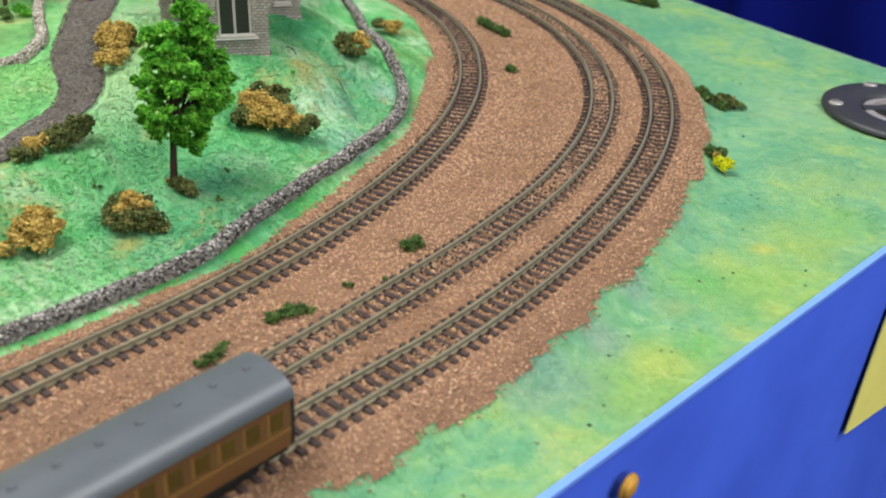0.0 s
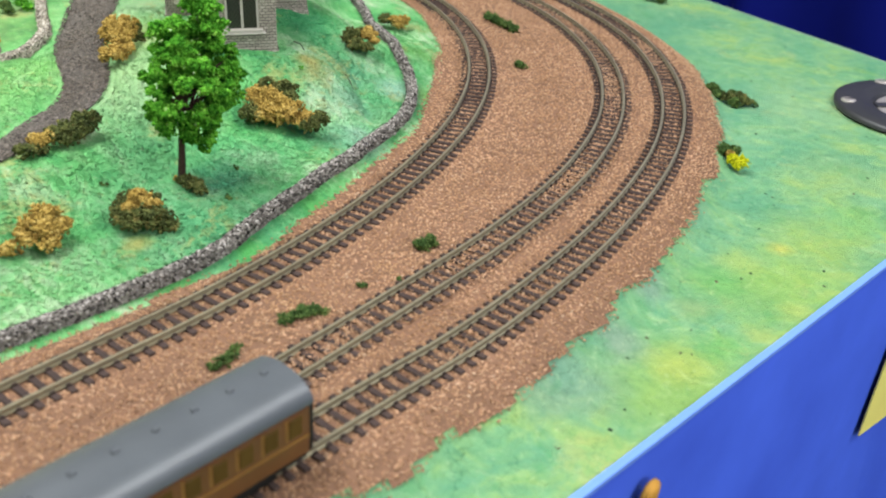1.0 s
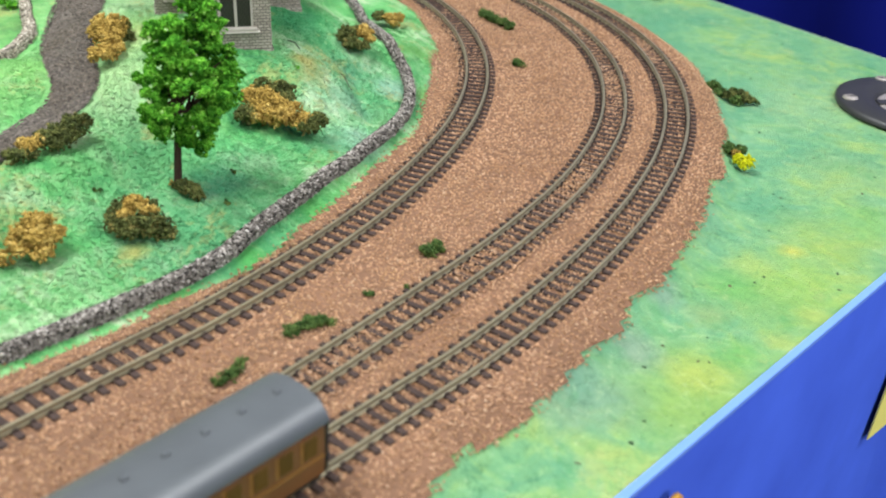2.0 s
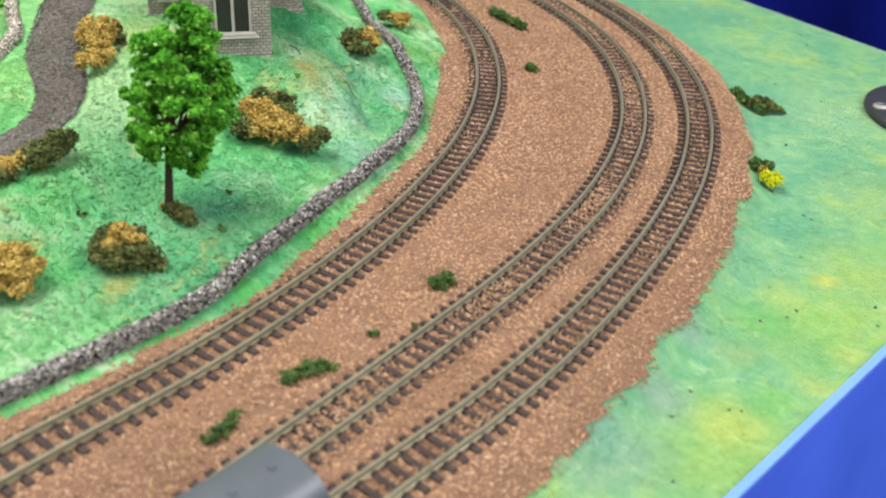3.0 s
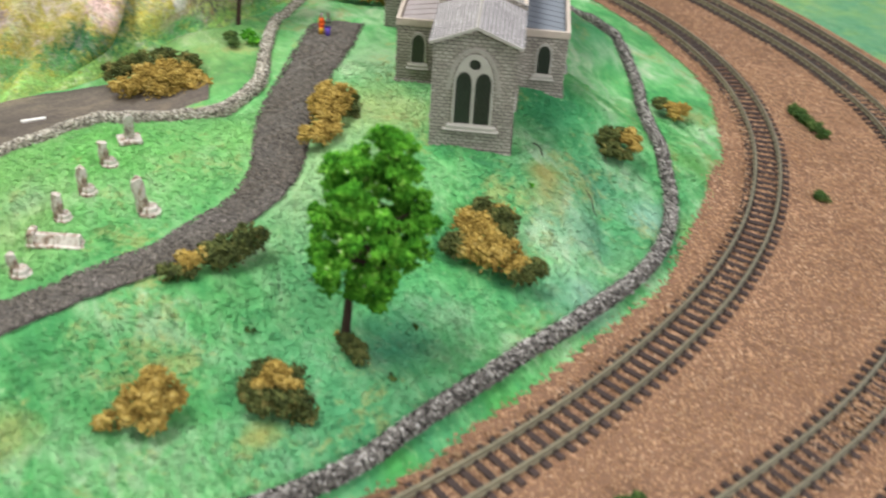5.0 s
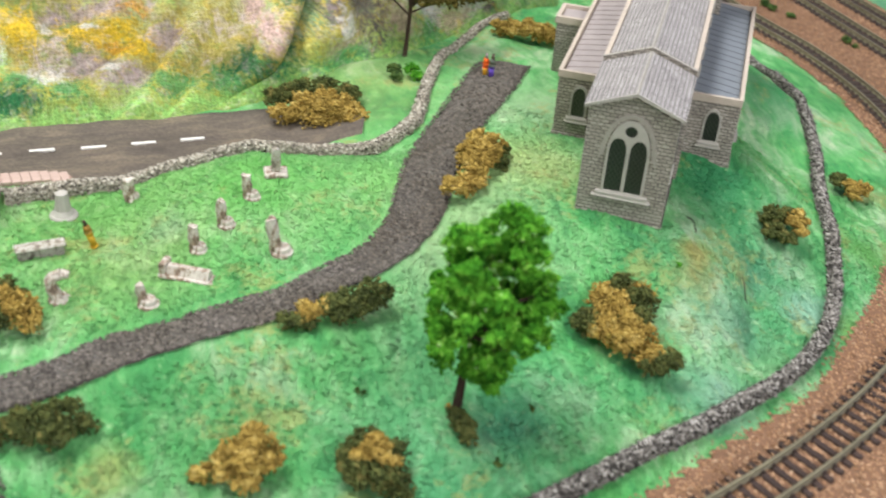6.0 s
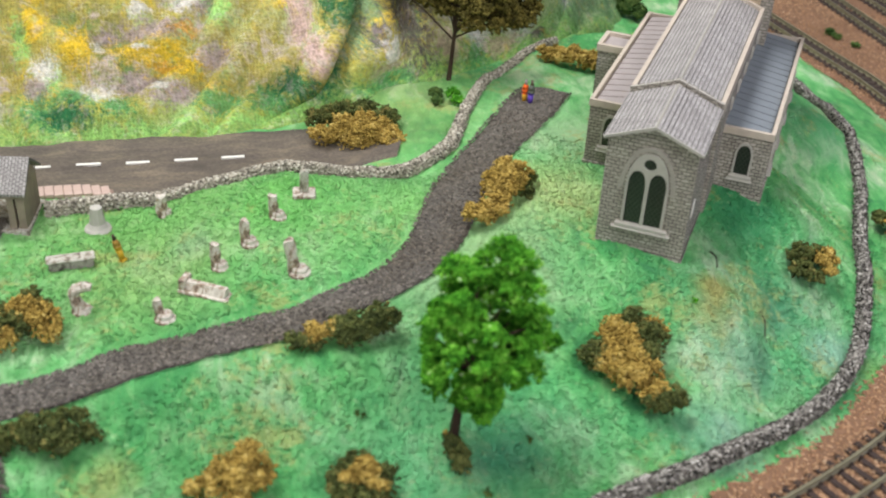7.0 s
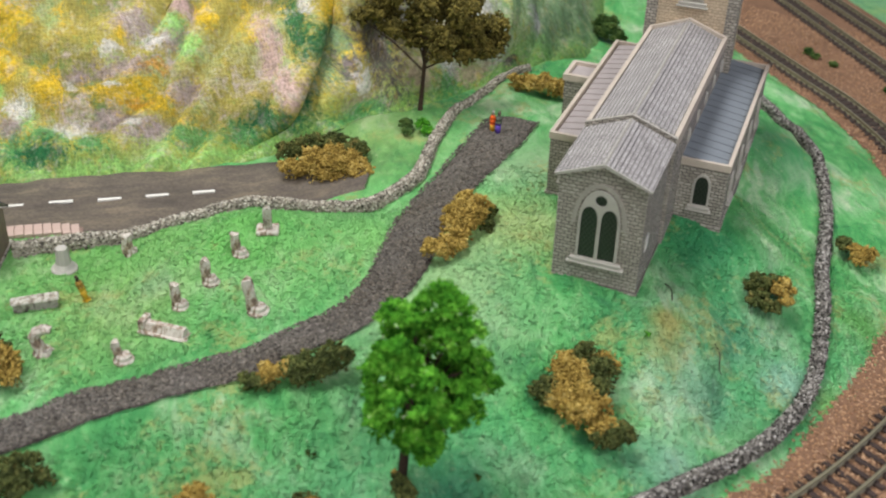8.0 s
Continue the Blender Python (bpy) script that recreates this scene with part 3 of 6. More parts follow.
def part(name, bm, mat, parent=None, label="", smooth=False):
    """Links a bmesh or a mesh as one object, under a thing or a part."""
    if isinstance(bm, bmesh.types.BMesh):
        bmesh.ops.recalc_face_normals(bm, faces=bm.faces)
        me = bpy.data.meshes.new(name)
        bm.to_mesh(me)
        bm.free()
    else:
        me = bm
    if mat and not me.materials:
        me.materials.append(mat)
    if smooth:
        me.polygons.foreach_set("use_smooth", [True] * len(me.polygons))
    ob = new(name, me)
    ob.parent = parent
    if label:
        tagged(ob, label)
    return ob


def thing(name, m, label, category, group="", kind=""):
    ob = new(name)
    ob.empty_display_size = 0.01
    ob.matrix_world = m
    return tagged(ob, label, category, group, kind)


def box(bm, x0, x1, y0, y1, z0, z1, soft=0.0):
    r = bmesh.ops.create_cube(bm, size=1.0)
    vs = r["verts"]
    bmesh.ops.scale(bm, vec=(x1 - x0, y1 - y0, z1 - z0), verts=vs)
    bmesh.ops.translate(bm, vec=((x0 + x1) / 2, (y0 + y1) / 2, (z0 + z1) / 2), verts=vs)
    if soft:
        es = list({e for v in vs for e in v.link_edges})
        bmesh.ops.bevel(bm, geom=es, offset=soft, segments=1, affect="EDGES")
    return bm


def slab(*a, soft=0.0):
    return box(bmesh.new(), *a, soft=soft)


def prism(bm, outline, axis, lo, hi):
    """A closed outline of (u, z) pushed along an axis from lo to hi."""
    def at(u, z, w):
        return (w, u, z) if axis == "x" else (u, w, z) if axis == "y" else (u, z, w)
    a = [bm.verts.new(at(u, z, lo)) for u, z in outline]
    c = [bm.verts.new(at(u, z, hi)) for u, z in outline]
    bm.faces.new(a)
    bm.faces.new(c[::-1])
    for i in range(len(a)):
        j = (i + 1) % len(a)
        bm.faces.new((a[i], c[i], c[j], a[j]))
    return bm


def tube(bm, p, q, r0, r1, n=8):
    p, q = Vector(p), Vector(q)
    d = (q - p).normalized()
    s = d.orthogonal().normalized()
    t = d.cross(s)
    ring = [[bm.verts.new(c + (s * math.cos(2 * math.pi * i / n) + t * math.sin(2 * math.pi * i / n)) * r) for i in range(n)] for c, r in ((p, r0), (q, r1))]
    for i in range(n):
        j = (i + 1) % n
        bm.faces.new((ring[0][i], ring[0][j], ring[1][j], ring[1][i]))
    bm.faces.new(ring[0][::-1])
    bm.faces.new(ring[1])
    return bm


def holed_plate(bm, outer, holes, y0, y1):
    """A plate in the x-z plane with openings, pushed from y0 to y1."""
    loops = []
    for loop in (outer, *holes):
        vs = [bm.verts.new((x, y0, z)) for x, z in loop]
        loops.append(vs)
    es = [bm.edges.new((vs[i], vs[(i + 1) % len(vs)])) for vs in loops for i in range(len(vs))]
    r = bmesh.ops.triangle_fill(bm, use_beauty=True, use_dissolve=False, edges=es)
    fs = [g for g in r["geom"] if isinstance(g, bmesh.types.BMFace)]
    e = bmesh.ops.extrude_face_region(bm, geom=fs)
    bmesh.ops.translate(bm, vec=(0, y1 - y0, 0), verts=[g for g in e["geom"] if isinstance(g, bmesh.types.BMVert)])
    return bm


def lancet(cx, z0, z1, w, n=6):
    """A pointed window outline: sill z0, point z1, width w."""
    h = w * 0.9
    pts = [(cx - w / 2, z0), (cx + w / 2, z0)]
    for i in range(n + 1):
        a = i / n
        pts.append((cx + w / 2 * math.cos(a * math.pi / 2) ** 0.9, z1 - h + h * math.sin(a * math.pi / 2)))
    for i in range(n - 1, -1, -1):
        a = i / n
        pts.append((cx - w / 2 * math.cos(a * math.pi / 2) ** 0.9, z1 - h + h * math.sin(a * math.pi / 2)))
    return pts


def spline(pts, per=14, lead=0.0, tail=0.0):
    """A smooth line through the points, with straight ends added."""
    p = np.array(pts, float)
    if lead:
        p = np.vstack([p[0] + (p[0] - p[1]) / np.linalg.norm(p[0] - p[1]) * lead, p])
    if tail:
        p = np.vstack([p, p[-1] + (p[-1] - p[-2]) / np.linalg.norm(p[-1] - p[-2]) * tail])
    q = np.vstack([2 * p[0] - p[1], p, 2 * p[-1] - p[-2]])
    out = []
    for i in range(1, len(q) - 2):
        for k in range(per):
            t = k / per
            a, b, c, d = q[i - 1:i + 3]
            out.append(0.5 * (2 * b + (c - a) * t + (2 * a - 5 * b + 4 * c - d) * t ** 2 + (3 * b - a - 3 * c + d) * t ** 3))
    out.append(q[-2])
    out = np.array(out)
    s = np.r_[0, np.cumsum(np.linalg.norm(np.diff(out, axis=0), axis=1))]
    n = max(8, int(s[-1] / 0.003))
    u = np.linspace(0, s[-1], n)
    return np.c_[[np.interp(u, s, out[:, k]) for k in range(out.shape[1])]].T


def sides(line):
    """Unit tangents and right-hand normals of a plan line."""
    d = np.gradient(line[:, :2], axis=0)
    d /= np.linalg.norm(d, axis=1)[:, None]
    return d, np.c_[d[:, 1], -d[:, 0]]


def offset(line, w):
    return line[:, :2] + sides(line)[1] * w


def signed(line, x, y):
    """Distance from a plan line, plus on its right-hand side."""
    d, n = sides(line)
    p = np.c_[x.ravel(), y.ravel()]
    best = np.empty(len(p))
    for i in range(0, len(p), 20000):
        v = p[i:i + 20000, None, :] - line[None, :, :2]
        k = (v ** 2).sum(2).argmin(1)
        near = v[np.arange(len(k)), k]
        best[i:i + 20000] = np.sign((near * n[k]).sum(1)) * np.linalg.norm(near, axis=1)
    return best.reshape(np.shape(x))


def ease(a, lo, hi):
    t = np.clip((a - lo) / (hi - lo), 0, 1)
    return t * t * (3 - 2 * t)


def waves(x, y, s, k=0):
    """A cheap smooth ripple between -1 and 1."""
    return (np.sin(x * s * 1.3 + 1.7 * k + 2 * np.sin(y * s * 0.7 + k)) + np.sin(y * s * 1.1 + 2.3 * k + 2 * np.sin(x * s * 0.8 + 3 * k))) / 2


# ---- plan: three tracks, walls, paths ----
TRACK_1 = spline([(-0.1071, 0.2155), (-0.0682, 0.2615), (-0.0369, 0.3086), (-0.0122, 0.3573), (0.0056, 0.4082), (0.0143, 0.4616), (0.0118, 0.5160), (-0.0034, 0.5683), (-0.0308, 0.6151), (-0.0678, 0.6540), (-0.1104, 0.6855)], lead=0.16, tail=0.30)
TRACK_2 = spline([(-0.0589, 0.2108), (-0.0195, 0.2611), (0.0172, 0.3110), (0.0485, 0.3652), (0.0694, 0.4256), (0.0749, 0.4899), (0.0624, 0.5532), (0.0333, 0.6103), (-0.0070, 0.6582), (-0.0514, 0.6999), (-0.0944, 0.7401)], lead=0.16, tail=0.28)
TRACK_3 = spline([(-0.0275, 0.2138), (0.0000, 0.2441), (0.0247, 0.2763), (0.0472, 0.3102), (0.0671, 0.3461), (0.0837, 0.3842), (0.0956, 0.4245), (0.1014, 0.4665), (0.1001, 0.5090), (0.0911, 0.5504), (0.0748, 0.5895), (0.0520, 0.6270), (0.0130, 0.6760), (-0.0330, 0.7200), (-0.0780, 0.7620)], lead=0.20, tail=0.26)
YARD_WALL = spline([(-0.150, 0.2015), (-0.115, 0.2379), (-0.0981, 0.2554), (-0.0865, 0.2677), (-0.0740, 0.2840), (-0.0648, 0.3022), (-0.0564, 0.3187), (-0.0472, 0.3374), (-0.0351, 0.3605), (-0.0253, 0.3825), (-0.0184, 0.4035), (-0.0160, 0.4240), (-0.0177, 0.4407), (-0.0225, 0.4585), (-0.0310, 0.4860), (-0.0385, 0.5180), (-0.0480, 0.5450), (-0.0632, 0.5720), (-0.0820, 0.5990), (-0.104, 0.619), (-0.140, 0.633)])
ROAD_WALL = spline([(-0.2505, 0.327), (-0.2415, 0.339), (-0.2332, 0.3515), (-0.2265, 0.364), (-0.2185, 0.380), (-0.209, 0.396), (-0.198, 0.404), (-0.185, 0.411), (-0.176, 0.424), (-0.174, 0.446), (-0.182, 0.470), (-0.191, 0.499), (-0.192, 0.529), (-0.188, 0.555)])
# the footpath widens towards the church: x, y and half its width
CHURCH_PATH = spline([(-0.1900, 0.2550, 0.0055), (-0.1805, 0.2707, 0.0055), (-0.1739, 0.2841, 0.0057), (-0.1660, 0.2998, 0.0057), (-0.1565, 0.3133, 0.0057), (-0.1472, 0.3280, 0.0057), (-0.1405, 0.3470, 0.0060), (-0.1374, 0.3610, 0.0068), (-0.1368, 0.3770, 0.0077), (-0.1402, 0.3905, 0.0085), (-0.1492, 0.4150, 0.0095), (-0.1556, 0.4400, 0.0108), (-0.1582, 0.4580, 0.0114), (-0.1622, 0.4890, 0.0104), (-0.1642, 0.5020, 0.0100)])
GATE_PATH = spline([(-0.262, 0.312), (-0.246, 0.293), (-0.228, 0.273), (-0.207, 0.2585), (-0.187, 0.2485), (-0.173, 0.2415), (-0.155, 0.230)])
ROAD = spline([(-0.345, 0.288), (-0.305, 0.333), (-0.280, 0.361), (-0.252, 0.392), (-0.227, 0.419), (-0.208, 0.431), (-0.191, 0.440)])
HILL_FOOT = spline([(-0.42, 0.245), (-0.36, 0.308), (-0.313, 0.356), (-0.288, 0.387), (-0.262, 0.418), (-0.242, 0.450), (-0.220, 0.486), (-0.201, 0.533), (-0.190, 0.570), (-0.190, 0.607), (-0.202, 0.652), (-0.236, 0.715), (-0.300, 0.780)])
CORNER, ALONG, ACROSS = np.array((0.2925, 0.4635)), np.array((-0.7071, -0.7071)), np.array((-0.573, 0.8195))
BOARD = -0.008
LUMPS = ((-0.091, 0.324, 8), (-0.122, 0.275, 6), (-0.098, 0.292, 5), (-0.058, 0.366, 10), (-0.084, 0.318, 5), (-0.038, 0.455, 10), (-0.095, 0.411, 23),
         (-0.070, 0.418, 22.5), (-0.062, 0.462, 24.5), (-0.064, 0.468, 26), (-0.081, 0.555, 26), (-0.122, 0.452, 22), (-0.045, 0.350, 3), (-0.020, 0.409, 3), (-0.018, 0.437, 3), (-0.031, 0.495, 4),
         (-0.043, 0.543, 5), (-0.060, 0.582, 5), (-0.100, 0.612, 6), (-0.085, 0.545, 22), (-0.105, 0.550, 22), (-0.133, 0.335, 15), (-0.150, 0.380, 16.5), (-0.165, 0.495, 20),
         (-0.219, 0.313, 9), (-0.176, 0.309, 12), (-0.162, 0.348, 14.5), (-0.188, 0.378, 15.5), (-0.250, 0.320, 9), (-0.180, 0.258, 9), (-0.278, 0.365, 0), (-0.248, 0.398, 0),
         (-0.215, 0.432, 1.5), (-0.305, 0.335, 0), (-0.204, 0.490, 12), (-0.150, 0.235, 4), (-0.113, 0.242, 2.5), (-0.190, 0.450, 12), (-0.160, 0.560, 18), (-0.150, 0.630, 5), (-0.22, 0.60, 6), (-0.30, 0.26, 6))


FOLD = spline([(-0.066, 0.434), (-0.052, 0.434), (-0.042, 0.428), (-0.037, 0.409), (-0.034, 0.388)])


def ground_z(x, y):
    x, y = np.asarray(x, float), np.asarray(y, float)
    num, den = np.zeros_like(x), np.full_like(x, 1e-9)
    for a, b, h in LUMPS:
        w = np.exp(-((x - a) ** 2 + (y - b) ** 2) / (2 * 0.017 ** 2)) + 1e-6
        num += w * h * 0.001
        den += w
    yard = num / den + 0.0006 * waves(x, y, 150) + 0.0004 * waves(x, y, 340, 2)
    crease = signed(FOLD, x, y)
    yard += ease(y, 0.372, 0.395) * (1 - ease(y, 0.426, 0.440)) * (0.0012 * np.exp(-((crease - 0.0045) / 0.0045) ** 2) - 0.0020 * np.exp(-((crease + 0.0025) / 0.0038) ** 2))
    s1 = signed(TRACK_1, x, y)
    s3 = signed(TRACK_3, x, y)
    z = yard * ease(-s1, 0.012, 0.030)
    out = ease(s3, 0.012, 0.030)
    return np.where(s3 > 0, BOARD * out + 0.0003 * out * waves(x, y, 60, 1), z)


def drop(x, y):
    return float(ground_z(np.array([x]), np.array([y]))[0])


def on_ground(x, y, turn=0.0, sink=0.0):
    return pose(x, y, drop(x, y) - sink, 0, 0, turn)


def grid_mesh(name, P, keep=None):
    """A mesh from an array of rows of places."""
    r, c = P.shape[:2]
    idx = np.arange(r * c).reshape(r, c)
    q = np.stack([idx[:-1, :-1], idx[:-1, 1:], idx[1:, 1:], idx[1:, :-1]], -1).reshape(-1, 4)
    if keep is not None:
        q = q[keep.ravel()]
    return mesh_of(name, P.reshape(-1, 3), q.tolist())


# ---- large structure ----
NU, NV = 330, 270
uu, vv = np.meshgrid(np.linspace(0, 0.80, NU), np.linspace(0, 0.62, NV), indexing="ij")
gx = CORNER[0] + uu * ALONG[0] + vv * ACROSS[0]
gy = CORNER[1] + uu * ALONG[1] + vv * ACROSS[1]
gz = ground_z(gx, gy)
ground_mesh = grid_mesh("ground", np.stack([gx, gy, gz], -1))
ground_mesh.materials.append(GREEN_YARD)
ground_mesh.materials.append(GREEN_BOARD)
mx, my = (gx[:-1, :-1] + gx[1:, 1:]) / 2, (gy[:-1, :-1] + gy[1:, 1:]) / 2
ground_mesh.polygons.foreach_set("material_index", (signed(TRACK_2, mx, my) > 0).astype(int).ravel())
ground = tagged(part("ground", ground_mesh, None, None, "hand-painted green plaster ground of a model railway board", True), category="ground", kind="structure")

# ballast bed, glued under and between the tracks
s1g, s3g = signed(TRACK_1, mx, my), signed(TRACK_3, mx, my)
inner_edge = -0.0142 + 0.0032 * np.exp(-((my - 0.285) / 0.035) ** 2) - 0.0014 * waves(mx, my, 90) - 0.006 * np.exp(-((my - 0.46) / 0.05) ** 2)
outer_edge = 0.0195 + 0.002 * waves(mx, my, 110, 3) + 0.007 * ease(my, 0.42, 0.56)
bed_mask = (s1g > inner_edge) & (s3g < outer_edge)
bed = part("ballast_bed", grid_mesh("ballast_bed", np.stack([gx, gy, gz + 0.0005], -1), bed_mask), BALLAST_BED, None, "reddish-brown glued ballast bed under the tracks")
tagged(bed, category="ballast", kind="structure")


def bits(name, centres, radius, squash, mat, label, category, parent=None, kind="stuff", ring=6):
    """Thousands of small angular stones in one mesh."""
    n = len(centres)
    base = np.array([(1, 0, 0), (-1, 0, 0), (0, 1, 0), (0, -1, 0), (0, 0, 1), (0, 0, -1)], float)
    tri = np.array([(0, 2, 4), (2, 1, 4), (1, 3, 4), (3, 0, 4), (2, 0, 5), (1, 2, 5), (3, 1, 5), (0, 3, 5)])
    v = base[None] * radius[:, None, None] * rng.uniform(0.6, 1.3, (n, 6, 1)) + rng.normal(0, 0.18, (n, 6, 3)) * radius[:, None, None]
    a = rng.uniform(0, 6.28, n)
    t = rng.uniform(-0.8, 0.8, n)
    y2, z2 = v[..., 1] * np.cos(t)[:, None] - v[..., 2] * np.sin(t)[:, None], v[..., 1] * np.sin(t)[:, None] + v[..., 2] * np.cos(t)[:, None]
    x3, y3 = v[..., 0] * np.cos(a)[:, None] - y2 * np.sin(a)[:, None], v[..., 0] * np.sin(a)[:, None] + y2 * np.cos(a)[:, None]
    v = np.stack([x3, y3, z2 * squash], -1) + centres[:, None, :]
    f = (tri[None] + 6 * np.arange(n)[:, None, None]).reshape(-1, 3)
    me = bpy.data.meshes.new(name)
    me.vertices.add(n * 6)
    me.vertices.foreach_set("co", v.ravel())
    me.loops.add(len(f) * 3)
    me.loops.foreach_set("vertex_index", f.ravel())
    me.polygons.add(len(f))
    me.polygons.foreach_set("loop_start", np.arange(0, len(f) * 3, 3))
    me.update()
    me.validate()
    ob = part(name, me, mat, parent, label)
    return tagged(ob, category=category, kind=kind)


# ballast stones
NB = 450000
bu, bv = rng.uniform(0, 0.66, NB), rng.uniform(0, 0.56, NB)
bx, by = CORNER[0] + bu * ALONG[0] + bv * ACROSS[0], CORNER[1] + bu * ALONG[1] + bv * ACROSS[1]
b1, b3 = signed(TRACK_1, bx, by), signed(TRACK_3, bx, by)
ie = -0.0142 + 0.0032 * np.exp(-((by - 0.285) / 0.035) ** 2) - 0.0014 * waves(bx, by, 90) - 0.006 * np.exp(-((by - 0.46) / 0.05) ** 2) - np.abs(rng.normal(0, 0.0012, NB))
oe = 0.0195 + 0.002 * waves(bx, by, 110, 3) + 0.007 * ease(by, 0.42, 0.56) + np.abs(rng.normal(0, 0.0012, NB))
ok = (b1 > ie) & (b3 < oe) & (by < 0.76) & (rng.uniform(0, 1, NB) < np.where(by > 0.60, 0.55, 1.0))
bx, by = bx[ok], by[ok]
br = rng.uniform(0.00028, 0.00058, len(bx))
bn = np.min([np.abs(signed(t, bx, by)) for t in (TRACK_1, TRACK_2, TRACK_3)], axis=0)
bare = (by > 0.575 + 0.02 * waves(bx, by, 60)) & (bn < 0.0078) & (rng.uniform(0, 1, len(bx)) < 0.85)
s_in, s_mid, s_out = (signed(t, bx, by) for t in (TRACK_1, TRACK_2, TRACK_3))
deep = np.select([np.abs(s_in) < 0.0042, np.abs(s_mid) < 0.0042, np.abs(s_out) < 0.0042], [0.00078 + 0.00030 * waves(bx, by, 55, 4), 0.00112 + 0.00022 * waves(bx, by, 70, 2), 0.00100 + 0.00030 * waves(bx, by, 80, 5)], 0.0006)
fill = np.where((s_in < -0.0042) & (s_in > -0.0095), 0.00115, deep)
fill = np.where((s_mid > 0.0042) & (s_mid < 0.0095), 0.00100, fill)
bits("ballast_stones", np.c_[bx, by, ground_z(bx, by) + fill][~bare], br[~bare], 0.66, BALLAST, "loose reddish-brown granite ballast stones", "ballast")

# crumbs of turf under the churchyard paint
NC = 95000
cx, cy = rng.uniform(-0.275, 0.0, NC), rng.uniform(0.225, 0.60, NC)
on_path = np.minimum(np.abs(signed(CHURCH_PATH, cx, cy)) + 0.5 * (cy > 0.50), np.abs(signed(GATE_PATH, cx, cy))) < 0.0100
ok = (signed(TRACK_1, cx, cy) < -0.0165) & (signed(ROAD, cx, cy) > 0.025) & ~on_path
cx, cy = cx[ok], cy[ok]
cr = rng.uniform(0.00022, 0.00058, len(cx)) * rng.uniform(0.6, 1.0, len(cx))
flakes = rng.uniform(0, 1, len(cx)) < 0.24
cr = np.where(flakes, rng.uniform(0.0005, 0.0011, len(cx)), cr)
low = np.where(flakes, 0.00006, 0.00016)
bits("turf_crumbs", np.c_[cx, cy, ground_z(cx, cy) + low], cr, np.where(flakes, 0.52, 0.85)[:, None], GREEN_YARD, "rough crumbs of painted green turf", "turf")

# dark specks lying on the painted board
du, dv = rng.uniform(0.02, 0.50, 160), rng.uniform(0.004, 0.16, 160)
dx, dy = CORNER[0] + du * ALONG[0] + dv * ACROSS[0], CORNER[1] + du * ALONG[1] + dv * ACROSS[1]
free = signed(TRACK_3, dx, dy) > 0.030
dx, dy = dx[free], dy[free]
bits("board_specks", np.c_[dx, dy, ground_z(dx, dy) + 0.0002], rng.uniform(0.0003, 0.0009, len(dx)), 0.4, SPECK, "dark specks and crumbs fallen on the board", "crumbs")

# hillside of painted hessian
foot_len = np.r_[0, np.cumsum(np.linalg.norm(np.diff(HILL_FOOT, axis=0), axis=1))]
hill_s = np.arange(0, foot_len[-1], 0.0016)
hs = np.c_[np.interp(hill_s, foot_len, HILL_FOOT[:, 0]), np.interp(hill_s, foot_len, HILL_FOOT[:, 1])]
hn = sides(hs)[1]
for _ in range(40):
    hn[1:-1] = (hn[:-2] + hn[1:-1] + hn[2:]) / 3
rise = np.r_[np.linspace(-0.004, 0.085, 76), np.linspace(0.09, 0.26, 36)]
ss, dd = np.meshgrid(hill_s, rise, indexing="ij")
lump = 0.0026 * waves(ss, dd, 52, 1) + 0.0008 * waves(ss, dd, 150, 2) + 0.0003 * waves(ss, dd, 420, 3) + 0.0002 * waves(ss, dd, 900, 4)


def swell(along, up, wide, high, depth):
    """A bulge (plus) or a hollow (minus) of the cloth."""
    return depth * np.exp(-((ss - along) / wide) ** 2 - ((dd - up) / high) ** 2)


spur = swell(0.262, 0.030, 0.018, 0.022, 0.007) + swell(0.300, 0.012, 0.012, 0.016, 0.008) + swell(0.372, 0.020, 0.018, 0.024, 0.010) + swell(0.323, 0.030, 0.013, 0.026, -0.009) + swell(0.205, 0.045, 0.030, 0.020, 0.004)
# a deep fold that runs up between the two shoulders of the hill
fold_s = np.interp(dd, (0.0, 0.008, 0.014, 0.026, 0.036, 0.060), (0.262, 0.273, 0.284, 0.294, 0.301, 0.306))
off_fold = ss - fold_s
depth = ease(dd, -0.001, 0.008) * (1 - 0.65 * ease(dd, 0.016, 0.050))
spur += depth * (-0.0175 * np.exp(-(off_fold / 0.0075) ** 2) + 0.0070 * np.exp(-((off_fold + 0.0120) / 0.006) ** 2))
reach = 0.52 * dd + 0.8 * np.clip(dd - 0.12, 0, 1) + (lump - spur) * ease(dd, 0.0, 0.022)
foot_z = ground_z(hs[:, 0], hs[:, 1])[:, None]
hx, hy = hs[:, 0][:, None] - hn[:, 0][:, None] * reach, hs[:, 1][:, None] - hn[:, 1][:, None] * reach
hz = foot_z + 0.86 * dd - 0.0012 * np.sin(dd * 300 + 9 * np.sin(ss * 40))
hill_mesh = grid_mesh("hillside", np.stack([hx, hy, hz], -1))
cloth_map = hill_mesh.uv_layers.new(name="cloth")
corner_of = np.zeros(len(hill_mesh.loops), int)
hill_mesh.loops.foreach_get("vertex_index", corner_of)
cloth_map.data.foreach_set("uv", np.c_[ss.ravel(), dd.ravel()][corner_of].ravel())
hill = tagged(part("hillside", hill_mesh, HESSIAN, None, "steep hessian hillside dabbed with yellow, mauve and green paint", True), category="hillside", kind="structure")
shell = hill.modifiers.new("cloth", "SOLIDIFY")
shell.thickness, shell.offset = 0.003, -1.0

